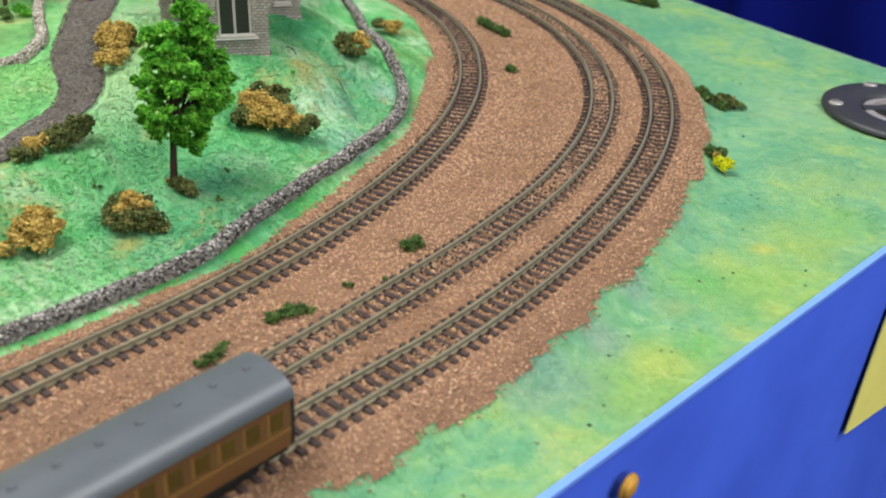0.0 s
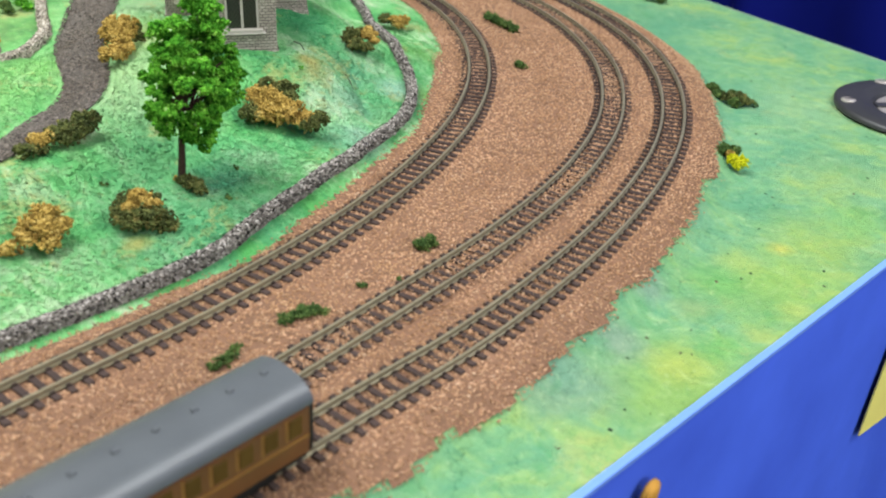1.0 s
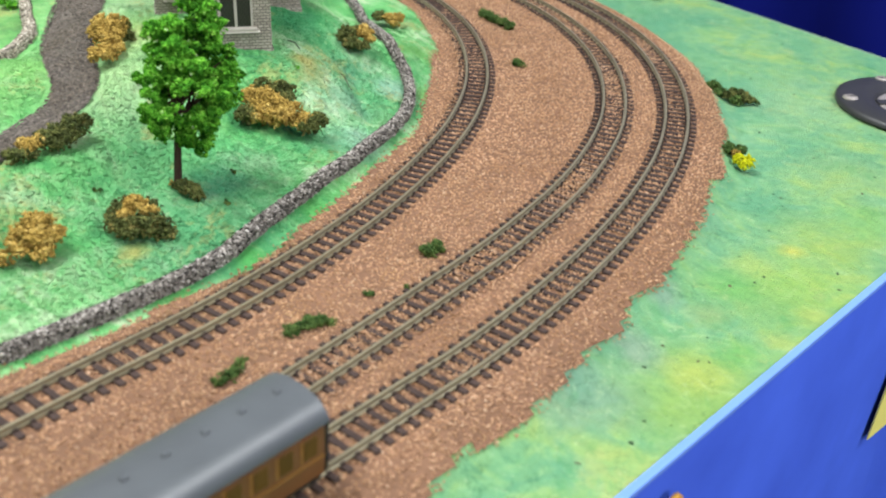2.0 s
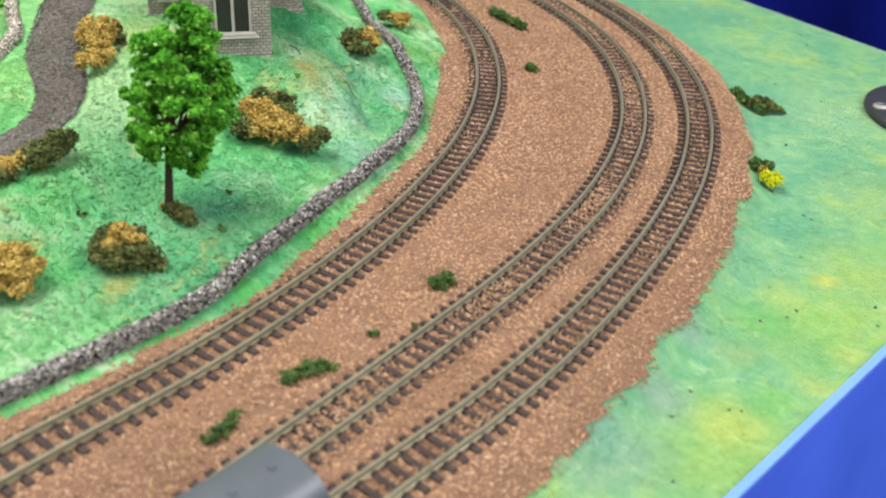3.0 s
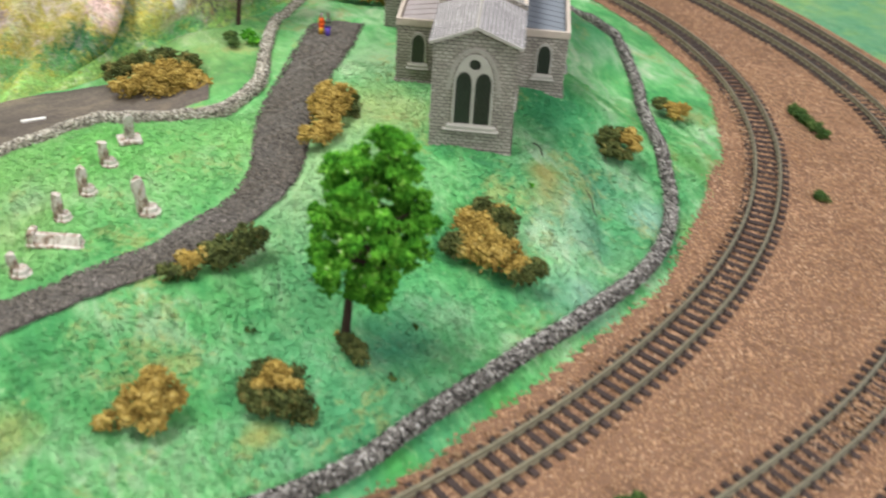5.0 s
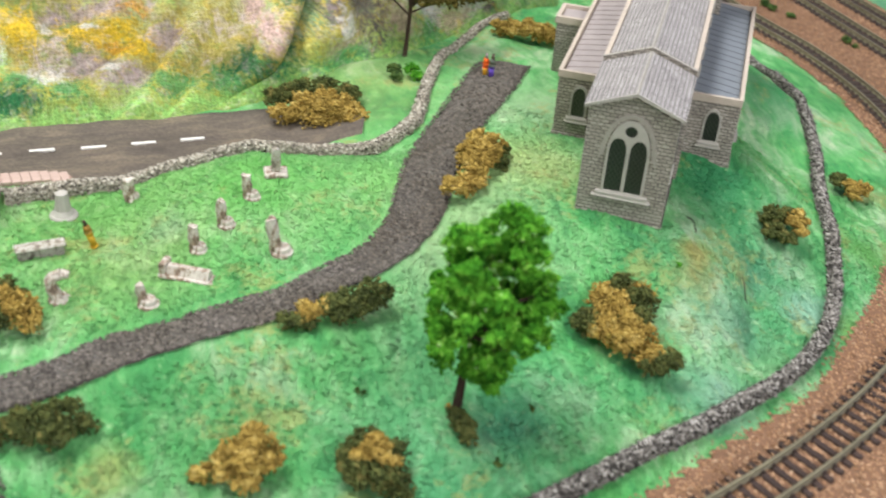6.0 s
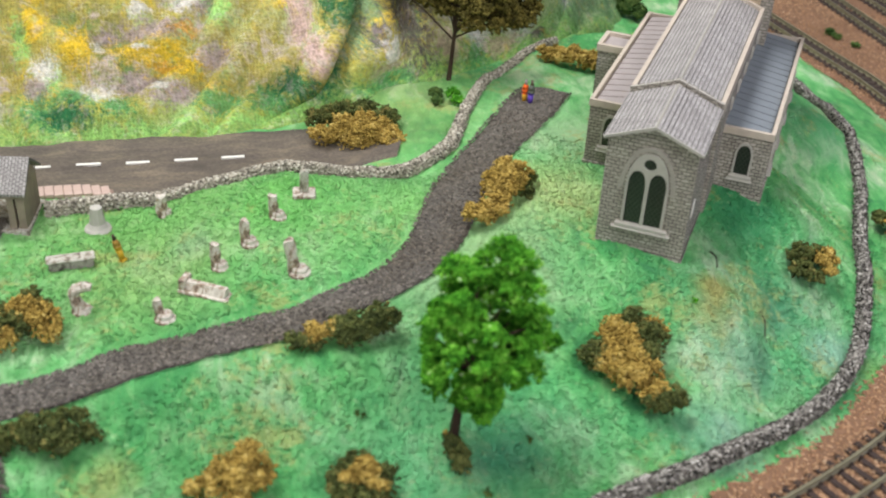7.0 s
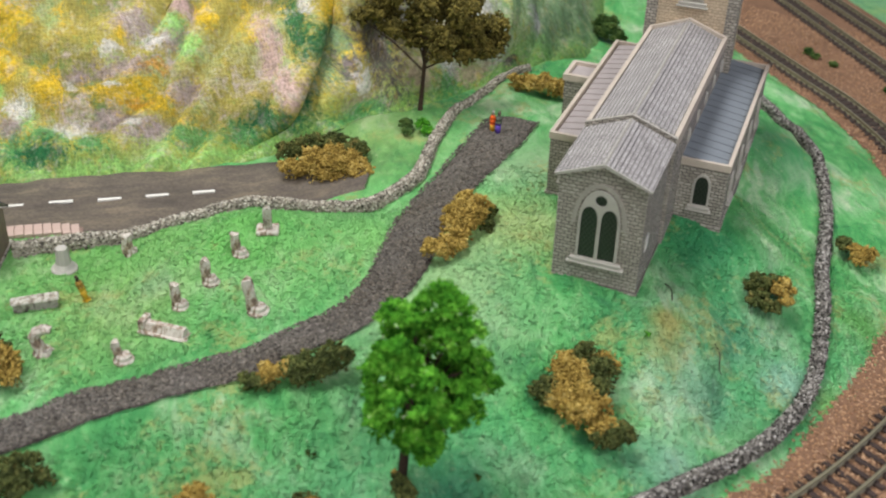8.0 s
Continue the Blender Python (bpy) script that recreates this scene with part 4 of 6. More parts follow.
# board edge, drape and hall
def edge_run(name, a, b, mat, top, bottom, thick, label, category, folds=0.0):
    a, b = np.array(a), np.array(b)
    n = 480 if folds else 2
    t = np.linspace(0, 1, n)
    d = (b - a) / np.linalg.norm(b - a)
    out = np.array((d[1], -d[0]))
    rows = []
    for side, z in ((0, top), (1, top), (1, bottom), (0, bottom)):
        w = thick * side + folds * side * (z == bottom) * np.sin(t * 47 + 2 * np.sin(t * 13))
        p = a + (b - a) * t[:, None] + out * np.reshape(w, (-1, 1)) if np.ndim(w) else a + (b - a) * t[:, None] + out * w
        rows.append(np.c_[p, np.full(n, z)])
    rows.append(rows[0])
    return tagged(part(name, grid_mesh(name, np.array(rows)), mat, None, label), category=category, kind="structure")


near_a, near_b = CORNER + ALONG * 0.85, CORNER
far_b = CORNER + ACROSS * 0.62
edge_run("board_edge_near", near_a, near_b, HEM, BOARD + 0.0008, BOARD - 0.0007, 0.0023, "pale blue edging strip along the baseboard", "edging")
edge_run("drape_near", near_a, near_b, CLOTH, BOARD - 0.0009, -0.80, 0.0012, "bright blue cloth drape hanging from the baseboard", "drape", 0.012)
edge_run("board_edge_far", near_b, far_b, PALEEDGE, BOARD + 0.0002, BOARD - 0.0025, 0.0008, "pale edging strip along the far board side", "edging")
edge_run("drape_far", near_b, far_b, CLOTH, BOARD - 0.0025, -0.80, 0.0026, "blue cloth drape on the far board side", "drape", 0.012)


def curtain():
    a, b = CORNER + np.array((0.75, -0.55)), CORNER + ACROSS * 1.6 + np.array((0.45, 0.35))
    n = 260
    t = np.linspace(0, 1, n)
    d = (b - a) / np.linalg.norm(b - a)
    out = np.array((d[1], -d[0]))
    rows = []
    for z, k in ((0.9, 0.6), (0.0, 1.0), (-0.9, 1.3)):
        p = a + (b - a) * t[:, None] + out * (0.02 * k * np.sin(t * 90 + 2 * np.sin(t * 21)))[:, None]
        rows.append(np.c_[p, np.full(n, z)])
    ob = part("curtain", grid_mesh("curtain", np.array(rows)), NAVY, None, "dark navy blue curtain hanging behind the layout", True)
    mod = ob.modifiers.new("thick", "SOLIDIFY")
    mod.thickness = 0.004
    return tagged(ob, category="curtain", kind="structure")


curtain()
tagged(part("hall_floor", slab(-1.5, 1.8, -1.6, 2.4, -0.95, -0.90), HALLFLOOR, None, "plain brown hall floor"), category="floor", kind="structure")
# unseen walls and ceiling, added to close the room and limit bounce
for nm, a in (("hall_wall_north", (-1.5, 1.8, 2.4, 2.45, -0.9, 1.8)), ("hall_wall_south", (-1.5, 1.8, -1.65, -1.6, -0.9, 1.8)), ("hall_wall_east", (1.8, 1.85, -1.6, 2.4, -0.9, 1.8)), ("hall_wall_west", (-1.55, -1.5, -1.6, 2.4, -0.9, 1.8))):
    tagged(part(nm, slab(*a), HALLWALL, None, "plain dark wall added to close the unseen hall"), category="wall", kind="structure")
tagged(part("hall_ceiling", slab(-1.5, 1.8, -1.6, 2.4, 1.8, 1.85), HALLWALL, None, "plain dark ceiling added to close the unseen hall"), category="ceiling", kind="structure")

# timber board under the scenery
board_corners = [CORNER + ALONG * u + ACROSS * v for u, v in ((0.002, 0.002), (0.80, 0.002), (0.80, 0.62), (0.002, 0.62))]
tagged(part("baseboard", prism(bmesh.new(), [(p[0], p[1]) for p in board_corners], "z", -0.036, -0.0100), TIMBER, None, "timber baseboard carrying the model scenery"), category="baseboard", kind="structure")


def strip(name, line, half, lift, mat, label, category, ripple=0.0):
    w = np.linspace(-1, 1, 13)
    n = sides(line)[1]
    wob = 1 + ripple * waves(line[:, 0], line[:, 1], 160)
    if category == "road":
        wob *= 1 - 0.70 * ease(np.linspace(0, 1, len(line)), 0.84, 1.0)
    P = line[:, None, :2] + n[:, None, :] * (w[None, :, None] * np.reshape(half, (-1, 1, 1)) * wob[:, None, None])
    z = ground_z(P[..., 0], P[..., 1]) + lift
    z[:, 0] -= lift * 1.5
    z[:, -1] -= lift * 1.5
    return tagged(part(name, grid_mesh(name, np.dstack([P, z])), mat, None, label, True), category=category, kind="structure")


strip("road", offset(ROAD, 0.0005), 0.0232, 0.0012, TARMAC, "dark brown-grey model road surface", "road", 0.015)
strip("path_church", CHURCH_PATH, CHURCH_PATH[:, 2], 0.0010, PATH_BASE, "dark grey ash footpath to the church", "path", 0.05)
strip("path_gate", GATE_PATH, 0.0085, 0.0010, PATH_BASE, "dark grey ash footpath to the lychgate", "path", 0.12)
pave_line = spline([(-0.279, 0.318), (-0.264, 0.338), (-0.2515, 0.3555)])
pave = strip("pavement", pave_line, 0.0044, 0.0016, PAVEJOINT, "pinkish paved strip beside the road", "pavement")
pave_step = np.r_[0, np.cumsum(np.linalg.norm(np.diff(pave_line, axis=0), axis=1))]
slab_form = slab(-0.0014, 0.0014, -0.0021, 0.0021, -0.0006, 0.0007, soft=0.00015)
slab_mesh = bpy.data.meshes.new("paving_slab")
slab_form.to_mesh(slab_mesh)
slab_form.free()
slab_mesh.materials.append(PAVING)
for at in np.arange(0.002, pave_step[-1] - 0.001, 0.0030):
    px, py = np.interp(at, pave_step, pave_line[:, 0]), np.interp(at, pave_step, pave_line[:, 1])
    qx, qy = np.interp(at + 0.002, pave_step, pave_line[:, 0]), np.interp(at + 0.002, pave_step, pave_line[:, 1])
    head = math.atan2(qy - py, qx - px)
    for row in (-1, 1):
        ox, oy = px - math.sin(head) * row * 0.0022, py + math.cos(head) * row * 0.0022
        piece = new("paving_slab", slab_mesh)
        piece.parent = pave
        piece.matrix_basis = Matrix.LocRotScale((ox, oy, drop(ox, oy) + 0.0016), Euler((0, 0, head)), None)


def path_grit(line, half, count, label):
    k = rng.integers(0, len(line) - 1, count)
    f = rng.uniform(0, 1, (count, 1))
    p = line[k, :2] * (1 - f) + line[k + 1, :2] * f + sides(line)[1][k] * (rng.uniform(-1.04, 1.04, count) * half[k])[:, None]
    bits("path_grit", np.c_[p, ground_z(p[:, 0], p[:, 1]) + 0.0010], rng.uniform(0.00020, 0.00075, count), 0.36, GRIT_DARK, label, "grit")


path_grit(CHURCH_PATH, CHURCH_PATH[:, 2], 15000, "dark grey grit on the church footpath")
path_grit(GATE_PATH, np.full(len(GATE_PATH), 0.0085), 7000, "dark grey grit on the lychgate footpath")


# ---- tracks ----
ASH = plain("dark_track_ash", srgb(66, 58, 52), 0.95, 0, 0.35, 700, 0.0006)
for line in (TRACK_1, TRACK_2, TRACK_3):
    far_line = line[(line[:, 1] > 0.585) & (np.arange(len(line)) > len(line) * 0.4)]
    strip("track_ash", far_line, 0.0078, 0.0009, ASH, "dark bare ash bed under the far track", "track bed", 0.08)


def sweep(line, profile, closed=True):
    """A profile of (side, up) swept along a plan line at z 0."""
    n = sides(line)[1]
    P = np.stack([np.c_[line[:, :2] + n * u, np.full(len(line), w)] for u, w in profile + [profile[0]]], 1)
    return grid_mesh("rail", P)


GAUGE = 0.0092
sleeper_mesh = None


def track(line, label, pitch):
    global sleeper_mesh
    t = thing("railway_track", Matrix.Identity(4), label, "track", "model railway tracks")
    for s in (-1, 1):
        c = s * GAUGE / 2
        prof = [(c - 0.0007, 0.0012), (c - 0.0007, 0.0015), (c - 0.0002, 0.0017), (c - 0.0002, 0.0024), (c - 0.00042, 0.0026), (c - 0.00042, 0.0031),
                (c + 0.00042, 0.0031), (c + 0.00042, 0.0026), (c + 0.0002, 0.0024), (c + 0.0002, 0.0017), (c + 0.0007, 0.0015), (c + 0.0007, 0.0012)]
        part("rail", sweep(line, prof), RAIL, t, "dull weathered nickel rail")
    if sleeper_mesh is None:
        bm = slab(-0.00098, 0.00098, -0.0082, 0.0082, -0.0002, 0.0013, soft=0.00018)
        for s in (-1, 1):
            for k in (-0.0009, 0.0009):
                box(bm, -0.00055, 0.00055, s * GAUGE / 2 + k - 0.0003, s * GAUGE / 2 + k + 0.0003, 0.0012, 0.0019)
        sleeper_mesh = bpy.data.meshes.new("sleeper")
        bm.to_mesh(sleeper_mesh)
        bm.free()
        sleeper_mesh.materials.append(SLEEPER)
    length = np.r_[0, np.cumsum(np.linalg.norm(np.diff(line, axis=0), axis=1))]
    d = sides(line)[0]
    for s in np.arange(0.002, length[-1], pitch):
        x, y = np.interp(s, length, line[:, 0]), np.interp(s, length, line[:, 1])
        a = math.atan2(np.interp(s, length, d[:, 1]), np.interp(s, length, d[:, 0]))
        o = new("sleeper", sleeper_mesh)
        o.parent = t
        o.matrix_basis = Matrix.LocRotScale((x, y, 0), Euler((0, 0, a + random.gauss(0, 0.012))), None)
    return t


track(TRACK_1, "curved model railway track beside the churchyard wall", 0.0045)
track(TRACK_2, "curved model railway track, middle of three", 0.0045)
track(TRACK_3, "curved model railway track along the board edge", 0.0045)


# ---- stone walls ----
_ico = bmesh.new()
bmesh.ops.create_icosphere(_ico, subdivisions=1, radius=1.0)
ICO_V1 = np.array([v.co[:] for v in _ico.verts])
ICO_F1 = np.array([[v.index for v in f.verts] for f in _ico.faces])
_ico.free()
OCTA_V = np.array([(1, 0, 0), (-1, 0, 0), (0, 1, 0), (0, -1, 0), (0, 0, 1), (0, 0, -1)], float) * 1.15
OCTA_F = np.array([(0, 2, 4), (2, 1, 4), (1, 3, 4), (3, 0, 4), (2, 0, 5), (1, 2, 5), (3, 1, 5), (0, 3, 5)])


def stone_wall(line, wide, high, count, mat, label, singles=0, thin=0.0):
    t = thing("stone_wall", Matrix.Identity(4), label, "wall")
    P = []
    n = sides(line)[1]
    gzl = ground_z(line[:, 0], line[:, 1])
    size = 1 - thin * ease(np.linspace(0, 1, len(line)), 0.55, 0.95)
    for u, w in ((-0.5, -0.2), (-0.42, 0.55), (-0.2, 0.85), (0.2, 0.85), (0.42, 0.55), (0.5, -0.2)):
        jig = 1 + 0.12 * waves(line[:, 0], line[:, 1], 400, u * 5)
        P.append(np.c_[line[:, :2] + n * (u * wide * 0.85 * jig * size)[:, None], gzl + w * high * jig * size])
    part("core", grid_mesh("core", np.stack(P, 1)), mat, t, smooth=True)
    k = rng.integers(0, len(line) - 1, count)
    f = rng.uniform(0, 1, count)
    a = rng.uniform(-0.15, math.pi + 0.15, count)
    base = line[k, :2] * (1 - f[:, None]) + line[k + 1, :2] * f[:, None]
    z0 = gzl[k] * (1 - f) + gzl[k + 1] * f
    side = np.cos(a) * wide * 0.46 * size[k] + rng.normal(0, 0.0002, count)
    up = np.sin(np.clip(a, 0, math.pi)) ** 0.6
    c = np.c_[base + n[k] * side[:, None], z0 + up * high * 0.92 * size[k]]
    rad = rng.uniform(0.00034, 0.00068, count)
    pick = np.zeros(count, bool)
    if singles:
        near = np.where((c[:, 1] > 0.28) & (c[:, 1] < 0.42))[0]
        pick[near[:singles]] = True
        forms = []
        for f in range(6):
            v = ICO_V1 * (1 + rng.normal(0, 0.16, (12, 1))) * (1.15, 0.95, 0.8)
            me = mesh_of("stone", v, ICO_F1.tolist())
            me.materials.append(WALL_STONE)
            forms.append(me)
        for i in np.where(pick)[0]:
            o = new("stone", forms[i % 6])
            o.parent = t
            o.matrix_basis = Matrix.LocRotScale(c[i], Euler(rng.uniform(0, 3, 3)), Vector((1, 1, 1)) * float(rad[i] * 1.15))
    bits("stone_chips", c[~pick], rad[~pick], 0.8, mat, "small rough stone chips", "", t)
    return t


stone_wall(YARD_WALL, 0.0044, 0.0043, 17000, WALL_GRIT, "low dry stone wall of grey chips round the churchyard", 300)
stone_wall(ROAD_WALL, 0.0050, 0.0046, 10500, ROADWALL_GRIT, "low dry stone wall between road and graveyard", 0, 0.4)


# ---- foam bushes and trees ----
def clumps(name, centres, radius, seed):
    """Ragged foam crumbs in one mesh."""
    r = np.random.default_rng(seed)
    n = len(centres)
    bv, bf = OCTA_V, OCTA_F
    k = len(bv)
    rough = 1 + r.normal(0, 0.30, (n, k, 1))
    v = bv[None] * rough * radius[:, None, None] * r.uniform(0.75, 1.25, (n, 1, 3))
    turn, tilt = r.uniform(0, 6.28, (n, 1)), r.uniform(0, 6.28, (n, 1))
    y1, z1 = v[..., 1] * np.cos(tilt) - v[..., 2] * np.sin(tilt), v[..., 1] * np.sin(tilt) + v[..., 2] * np.cos(tilt)
    v = np.stack([v[..., 0] * np.cos(turn) - y1 * np.sin(turn), v[..., 0] * np.sin(turn) + y1 * np.cos(turn), z1], -1) + centres[:, None, :]
    f = (bf[None] + k * np.arange(n)[:, None, None]).reshape(-1, 3)
    me = bpy.data.meshes.new(name)
    me.vertices.add(n * k)
    me.vertices.foreach_set("co", v.ravel())
    me.loops.add(len(f) * 3)
    me.loops.foreach_set("vertex_index", f.ravel())
    me.polygons.add(len(f))
    me.polygons.foreach_set("loop_start", np.arange(0, len(f) * 3, 3))
    me.update()
    me.validate()
    return me


def heap(lumps, crumb, density, seed):
    """Crumb places on and in a heap of (x, y, z, r) lumps."""
    r = np.random.default_rng(seed)
    cs, rs = [], []
    lobes = []
    for x, y, z, rad in lumps:
        lobes.append((x, y, z, rad * 0.9))
        for _ in range(11 if rad > 0.0022 else 0):
            d = r.normal(size=3)
            d /= np.linalg.norm(d)
            lobes.append((x + d[0] * rad * 0.78, y + d[1] * rad * 0.78, z + abs(d[2]) * rad * 0.78, rad * r.uniform(0.28, 0.46)))
    for x, y, z, rad in lobes:
        n = max(8, int(density * (rad / crumb) ** 2))
        d = r.normal(size=(n, 3))
        d /= np.linalg.norm(d, axis=1)[:, None]
        d[:, 2] = np.where(d[:, 2] < -0.35, -d[:, 2], d[:, 2])
        q = np.array((x, y, z)) + d * rad * (r.uniform(0.2, 1.0, (n, 1)) ** 0.45) * (1 + 0.18 * np.sin(5 * d[:, :1] * 3 + 7 * d[:, 1:2]))
        cs.append(q)
        rs.append(r.uniform(0.6, 1.4, n) * crumb)
        body = np.array((x, y, z)) + r.normal(0, 0.16, (5, 3)) * rad
        cs.append(body)
        rs.append(r.uniform(0.24, 0.36, 5) * rad)
    return np.vstack(cs), np.concatenate(rs)


def bush(x, y, parts, label, seed, crumb=0.00043, turn=0.0, lift=0.0, category="bush", density=1.45):
    """A clump of scenic foam; parts: material, name, lumps in millimetres."""
    t = thing("bush", on_ground(x, y, turn) @ pose(0, 0, lift), label, category, "foam bushes")
    for i, (mat, nm, lumps) in enumerate(parts):
        groups = []
        for q in lumps:
            touching = [g for g in groups if any(math.dist(q[:3], o[:3]) < (q[3] + o[3]) * 0.95 for o in g)]
            groups = [g for g in groups if g not in touching] + [sum(touching, []) + [q]]
        for j, g in enumerate(groups):
            c, r = heap([(a * 1e-3, b * 1e-3, z * 1e-3, q * 1e-3) for a, b, z, q in g], crumb, density, seed * 10 + i + 100 * j)
            part(nm, clumps(nm, c, r, seed * 10 + i + 5), mat, t)
    return t


# (places and sizes of the bushes follow the layout)
bush(-0.124, 0.277, [(OCHRE, "ochre_foam", [(0, 0, 4, 5.5), (4, 2, 5, 5), (2, 5, 8, 4.5), (-5, -5, 1.5, 3.2), (5, -2, 3, 3.5), (6, 5, 5, 4)])], "bushy clump of ochre yellow foam on the grass", 1)
bush(-0.098, 0.295, [(OLIVE, "olive_foam", [(-5, -1, 3, 5), (5, -2, 3, 5), (0, -3, 2.5, 5), (9, -2, 1.5, 3.4), (-4, 4, 6, 4), (4, 4, 5, 4)]), (OCHRE, "ochre_foam", [(0, 0.5, 8.5, 3.6), (4, 0, 7, 3), (-2, -2, 7, 2.4)])], "dark olive foam bush with an ochre top", 2)
bush(-0.132, 0.331, [(OLIVE, "olive_foam", [(3, 5, 4, 5.2), (6, 9, 4.5, 5.4), (-1, -1, 3, 4.4), (3, 0, 3, 4.6), (-8, -11, 2, 3.4), (-4, -8, 2, 3)]), (OCHRE, "ochre_foam", [(-5, -6, 3.5, 3.6), (-2, -2, 4, 2.8)])], "long low foam bush, olive with ochre end, beside the path", 3)
bush(-0.066, 0.373, [(OCHRE, "ochre_foam", [(-4, 4, 5, 5.8), (0, -1, 5, 5.8), (-8, 6, 5.5, 5.2), (1, 15, 6.5, 4.2), (3, -7, 4, 5.4), (6.5, -3, 4.5, 5), (-3, -4, 3, 4.8), (11, -7, 3, 4.2)]), (OLIVE, "olive_foam", [(-8.5, -4, 3, 4.4), (-8.5, -0.5, 3, 4.0), (-5, 13, 8, 4.2), (3, 8, 8.5, 4.6), (5, 3, 6.5, 4), (15.5, -6, 2.5, 4.4), (13, -10, 2, 3.6)])], "large ragged ochre foam bush with dark olive patches", 4)
bush(-0.039, 0.452, [(OLIVE, "olive_foam", [(-4, 0, 4, 5), (-2, -5, 2.5, 4), (0, 4, 5, 4), (3, -5, 2, 3)]), (OCHRE, "ochre_foam", [(3, 1, 6, 4), (5, -2, 4, 3)])], "round dark foam bush with ochre side on the slope", 5)
bush(-0.0255, 0.508, [(OLIVE, "olive_foam", [(-4, 3, 3, 3.6), (-6, 6, 2, 2.8)]), (OCHRE, "ochre_foam", [(2, -2, 3, 4), (4, 2, 3, 3.6), (0, 1, 3.5, 3)])], "small ochre and olive foam bush outside the wall", 6, lift=0.001)
bush(-0.1325, 0.4115, [(OCHRE, "ochre_foam", [(0, 0, 4, 5.8), (-3, 7, 5, 5.6), (-6, 13, 5, 5.0), (3, -6, 3.5, 4.6), (2, 6, 6.5, 4.6), (-1, -13, 2.2, 3.8), (3, -11, 2.5, 3.6), (1, 13, 6.5, 4.6)]), (OLIVE, "olive_foam", [(3, 15, 5, 3), (5, 10, 3, 2.8), (8, 8, 2, 2.2)])], "long ochre foam hedge beside the footpath", 7)
bush(-0.166, 0.535, [(OCHRE, "ochre_foam", [(-15, -3, 2.5, 4.6), (-9, -2, 3.5, 5.2), (-3, -1, 4, 5.4), (3, 0, 4, 5.4), (9, 2, 3.5, 5.2), (15, 4, 3, 4.8)])], "low ochre foam hedge behind the churchyard", 8)
bush(-0.2125, 0.4405, [(OCHRE, "ochre_foam", [(0, -5, 3, 6.8), (8, -1, 3.5, 6.8), (-8, -9, 2.5, 5.6), (15, 4, 3, 6), (3, 2, 6, 6), (-4, -2, 5, 5.5), (10, 5, 5, 5.5)]), (OLIVE, "olive_foam", [(-11, 4, 5, 6.4), (-2, 8, 7, 6.4), (-16, -2, 4, 5.6), (7, 11, 7, 5.6)])], "wide ochre and olive foam bush at the road end", 9)
bush(-0.196, 0.478, [(MOSS, "moss_foam", [(-5, 0, 2, 3), (-2, -3, 1, 2.4)]), (LEAF, "leaf_foam", [(2, 2, 3, 3.2), (5, 1, 2, 2.4)])], "small bright green and moss bush under the dark tree", 10)
bush(-0.205, 0.281, [(OCHRE, "ochre_foam", [(0, 4, 5, 5.5), (6, 5, 4, 5), (10, 4, 3, 3.5), (3, -6, 2.5, 4)]), (OLIVE, "olive_foam", [(-4, -3, 4, 6), (2, 0, 4, 4.5), (-2, 8, 6, 4)])], "ochre and dark foam bush at the path bend", 11)
bush(-0.169, 0.259, [(OLIVE, "olive_foam", [(0, 0, 3, 5.5), (5, 6, 4, 5), (-5, -5, 2, 4.5), (7, 1, 3, 4), (9, 9, 2, 3)])], "dark olive foam bush beside the footpath", 12)
bush(0.131, 0.468, [(MOSS, "moss_foam", [(-6, 6, 3, 3.8), (-3, 2, 2.0, 3.2), (2, -6, 1.5, 3.0), (12, -4, 1, 2.2), (3, 2, 2.5, 2.8)]), (OLIVE, "olive_foam", [(5, -4, 2.5, 3.8), (0, -2, 2.5, 3.4), (8, -5, 2, 2.8)])], "low moss green foam tuft on the board", 13)
bush(0.113, 0.396, [(MOSS, "moss_foam", [(-2, 3, 2, 3.2), (2, 1, 2.5, 3.2), (0, 5, 2, 2.6), (-4, 6, 1.5, 2.2)]), (LIME, "lime_foam", [(0.5, -6, 1.8, 3.0), (4, -7.5, 1.8, 2.8), (2, -9, 1.2, 2.4)]), (OCHRE, "ochre_foam", [(0, -1.5, 3, 2.2)])], "foam tuft, moss green with a lime yellow end", 14)
bush(0.121, 0.645, [(OCHRE, "ochre_foam", [(-6, 6, 2.5, 4.4), (-1, 1, 2.5, 4.6), (4, -3, 2.5, 4.4)]), (MOSS, "moss_foam", [(-13, 14, 2, 4.2), (8, -8, 2, 4.4), (12, -12, 1.5, 3.6)])], "long brown and green foam tuft near the board edge", 15)


def tuft(x, y, lumps, label, seed, mat=MOSS):
    return bush(x, y, [(mat, "moss_foam", lumps)], label, seed, 0.00038, lift=0.0004, category="tuft", density=1.5)


tuft(-0.0105, 0.2985, [(-1.2, -1, 0.8, 2.7), (2, 1, 1, 2.7), (0.5, -2, 0.6, 2.0)], "dark green weed tuft on the ballast", 20)
tuft(-0.0290, 0.2722, [(0, 0, 0.6, 1.6), (1, 0.8, 0.5, 1.2)], "very small green weed tuft on the ballast", 21)
tuft(-0.0180, 0.2770, [(0, 0, 0.4, 1.2)], "very small green weed tuft on the ballast", 22)
tuft(-0.0448, 0.2550, [(-4, -3.5, 0.8, 2.3), (-2, -1, 0.8, 2.0), (0.5, 0.5, 1, 2.4), (3.5, 1.5, 1, 2.3), (6.5, 2, 0.6, 1.7)], "spreading green weed tuft on the ballast", 23)
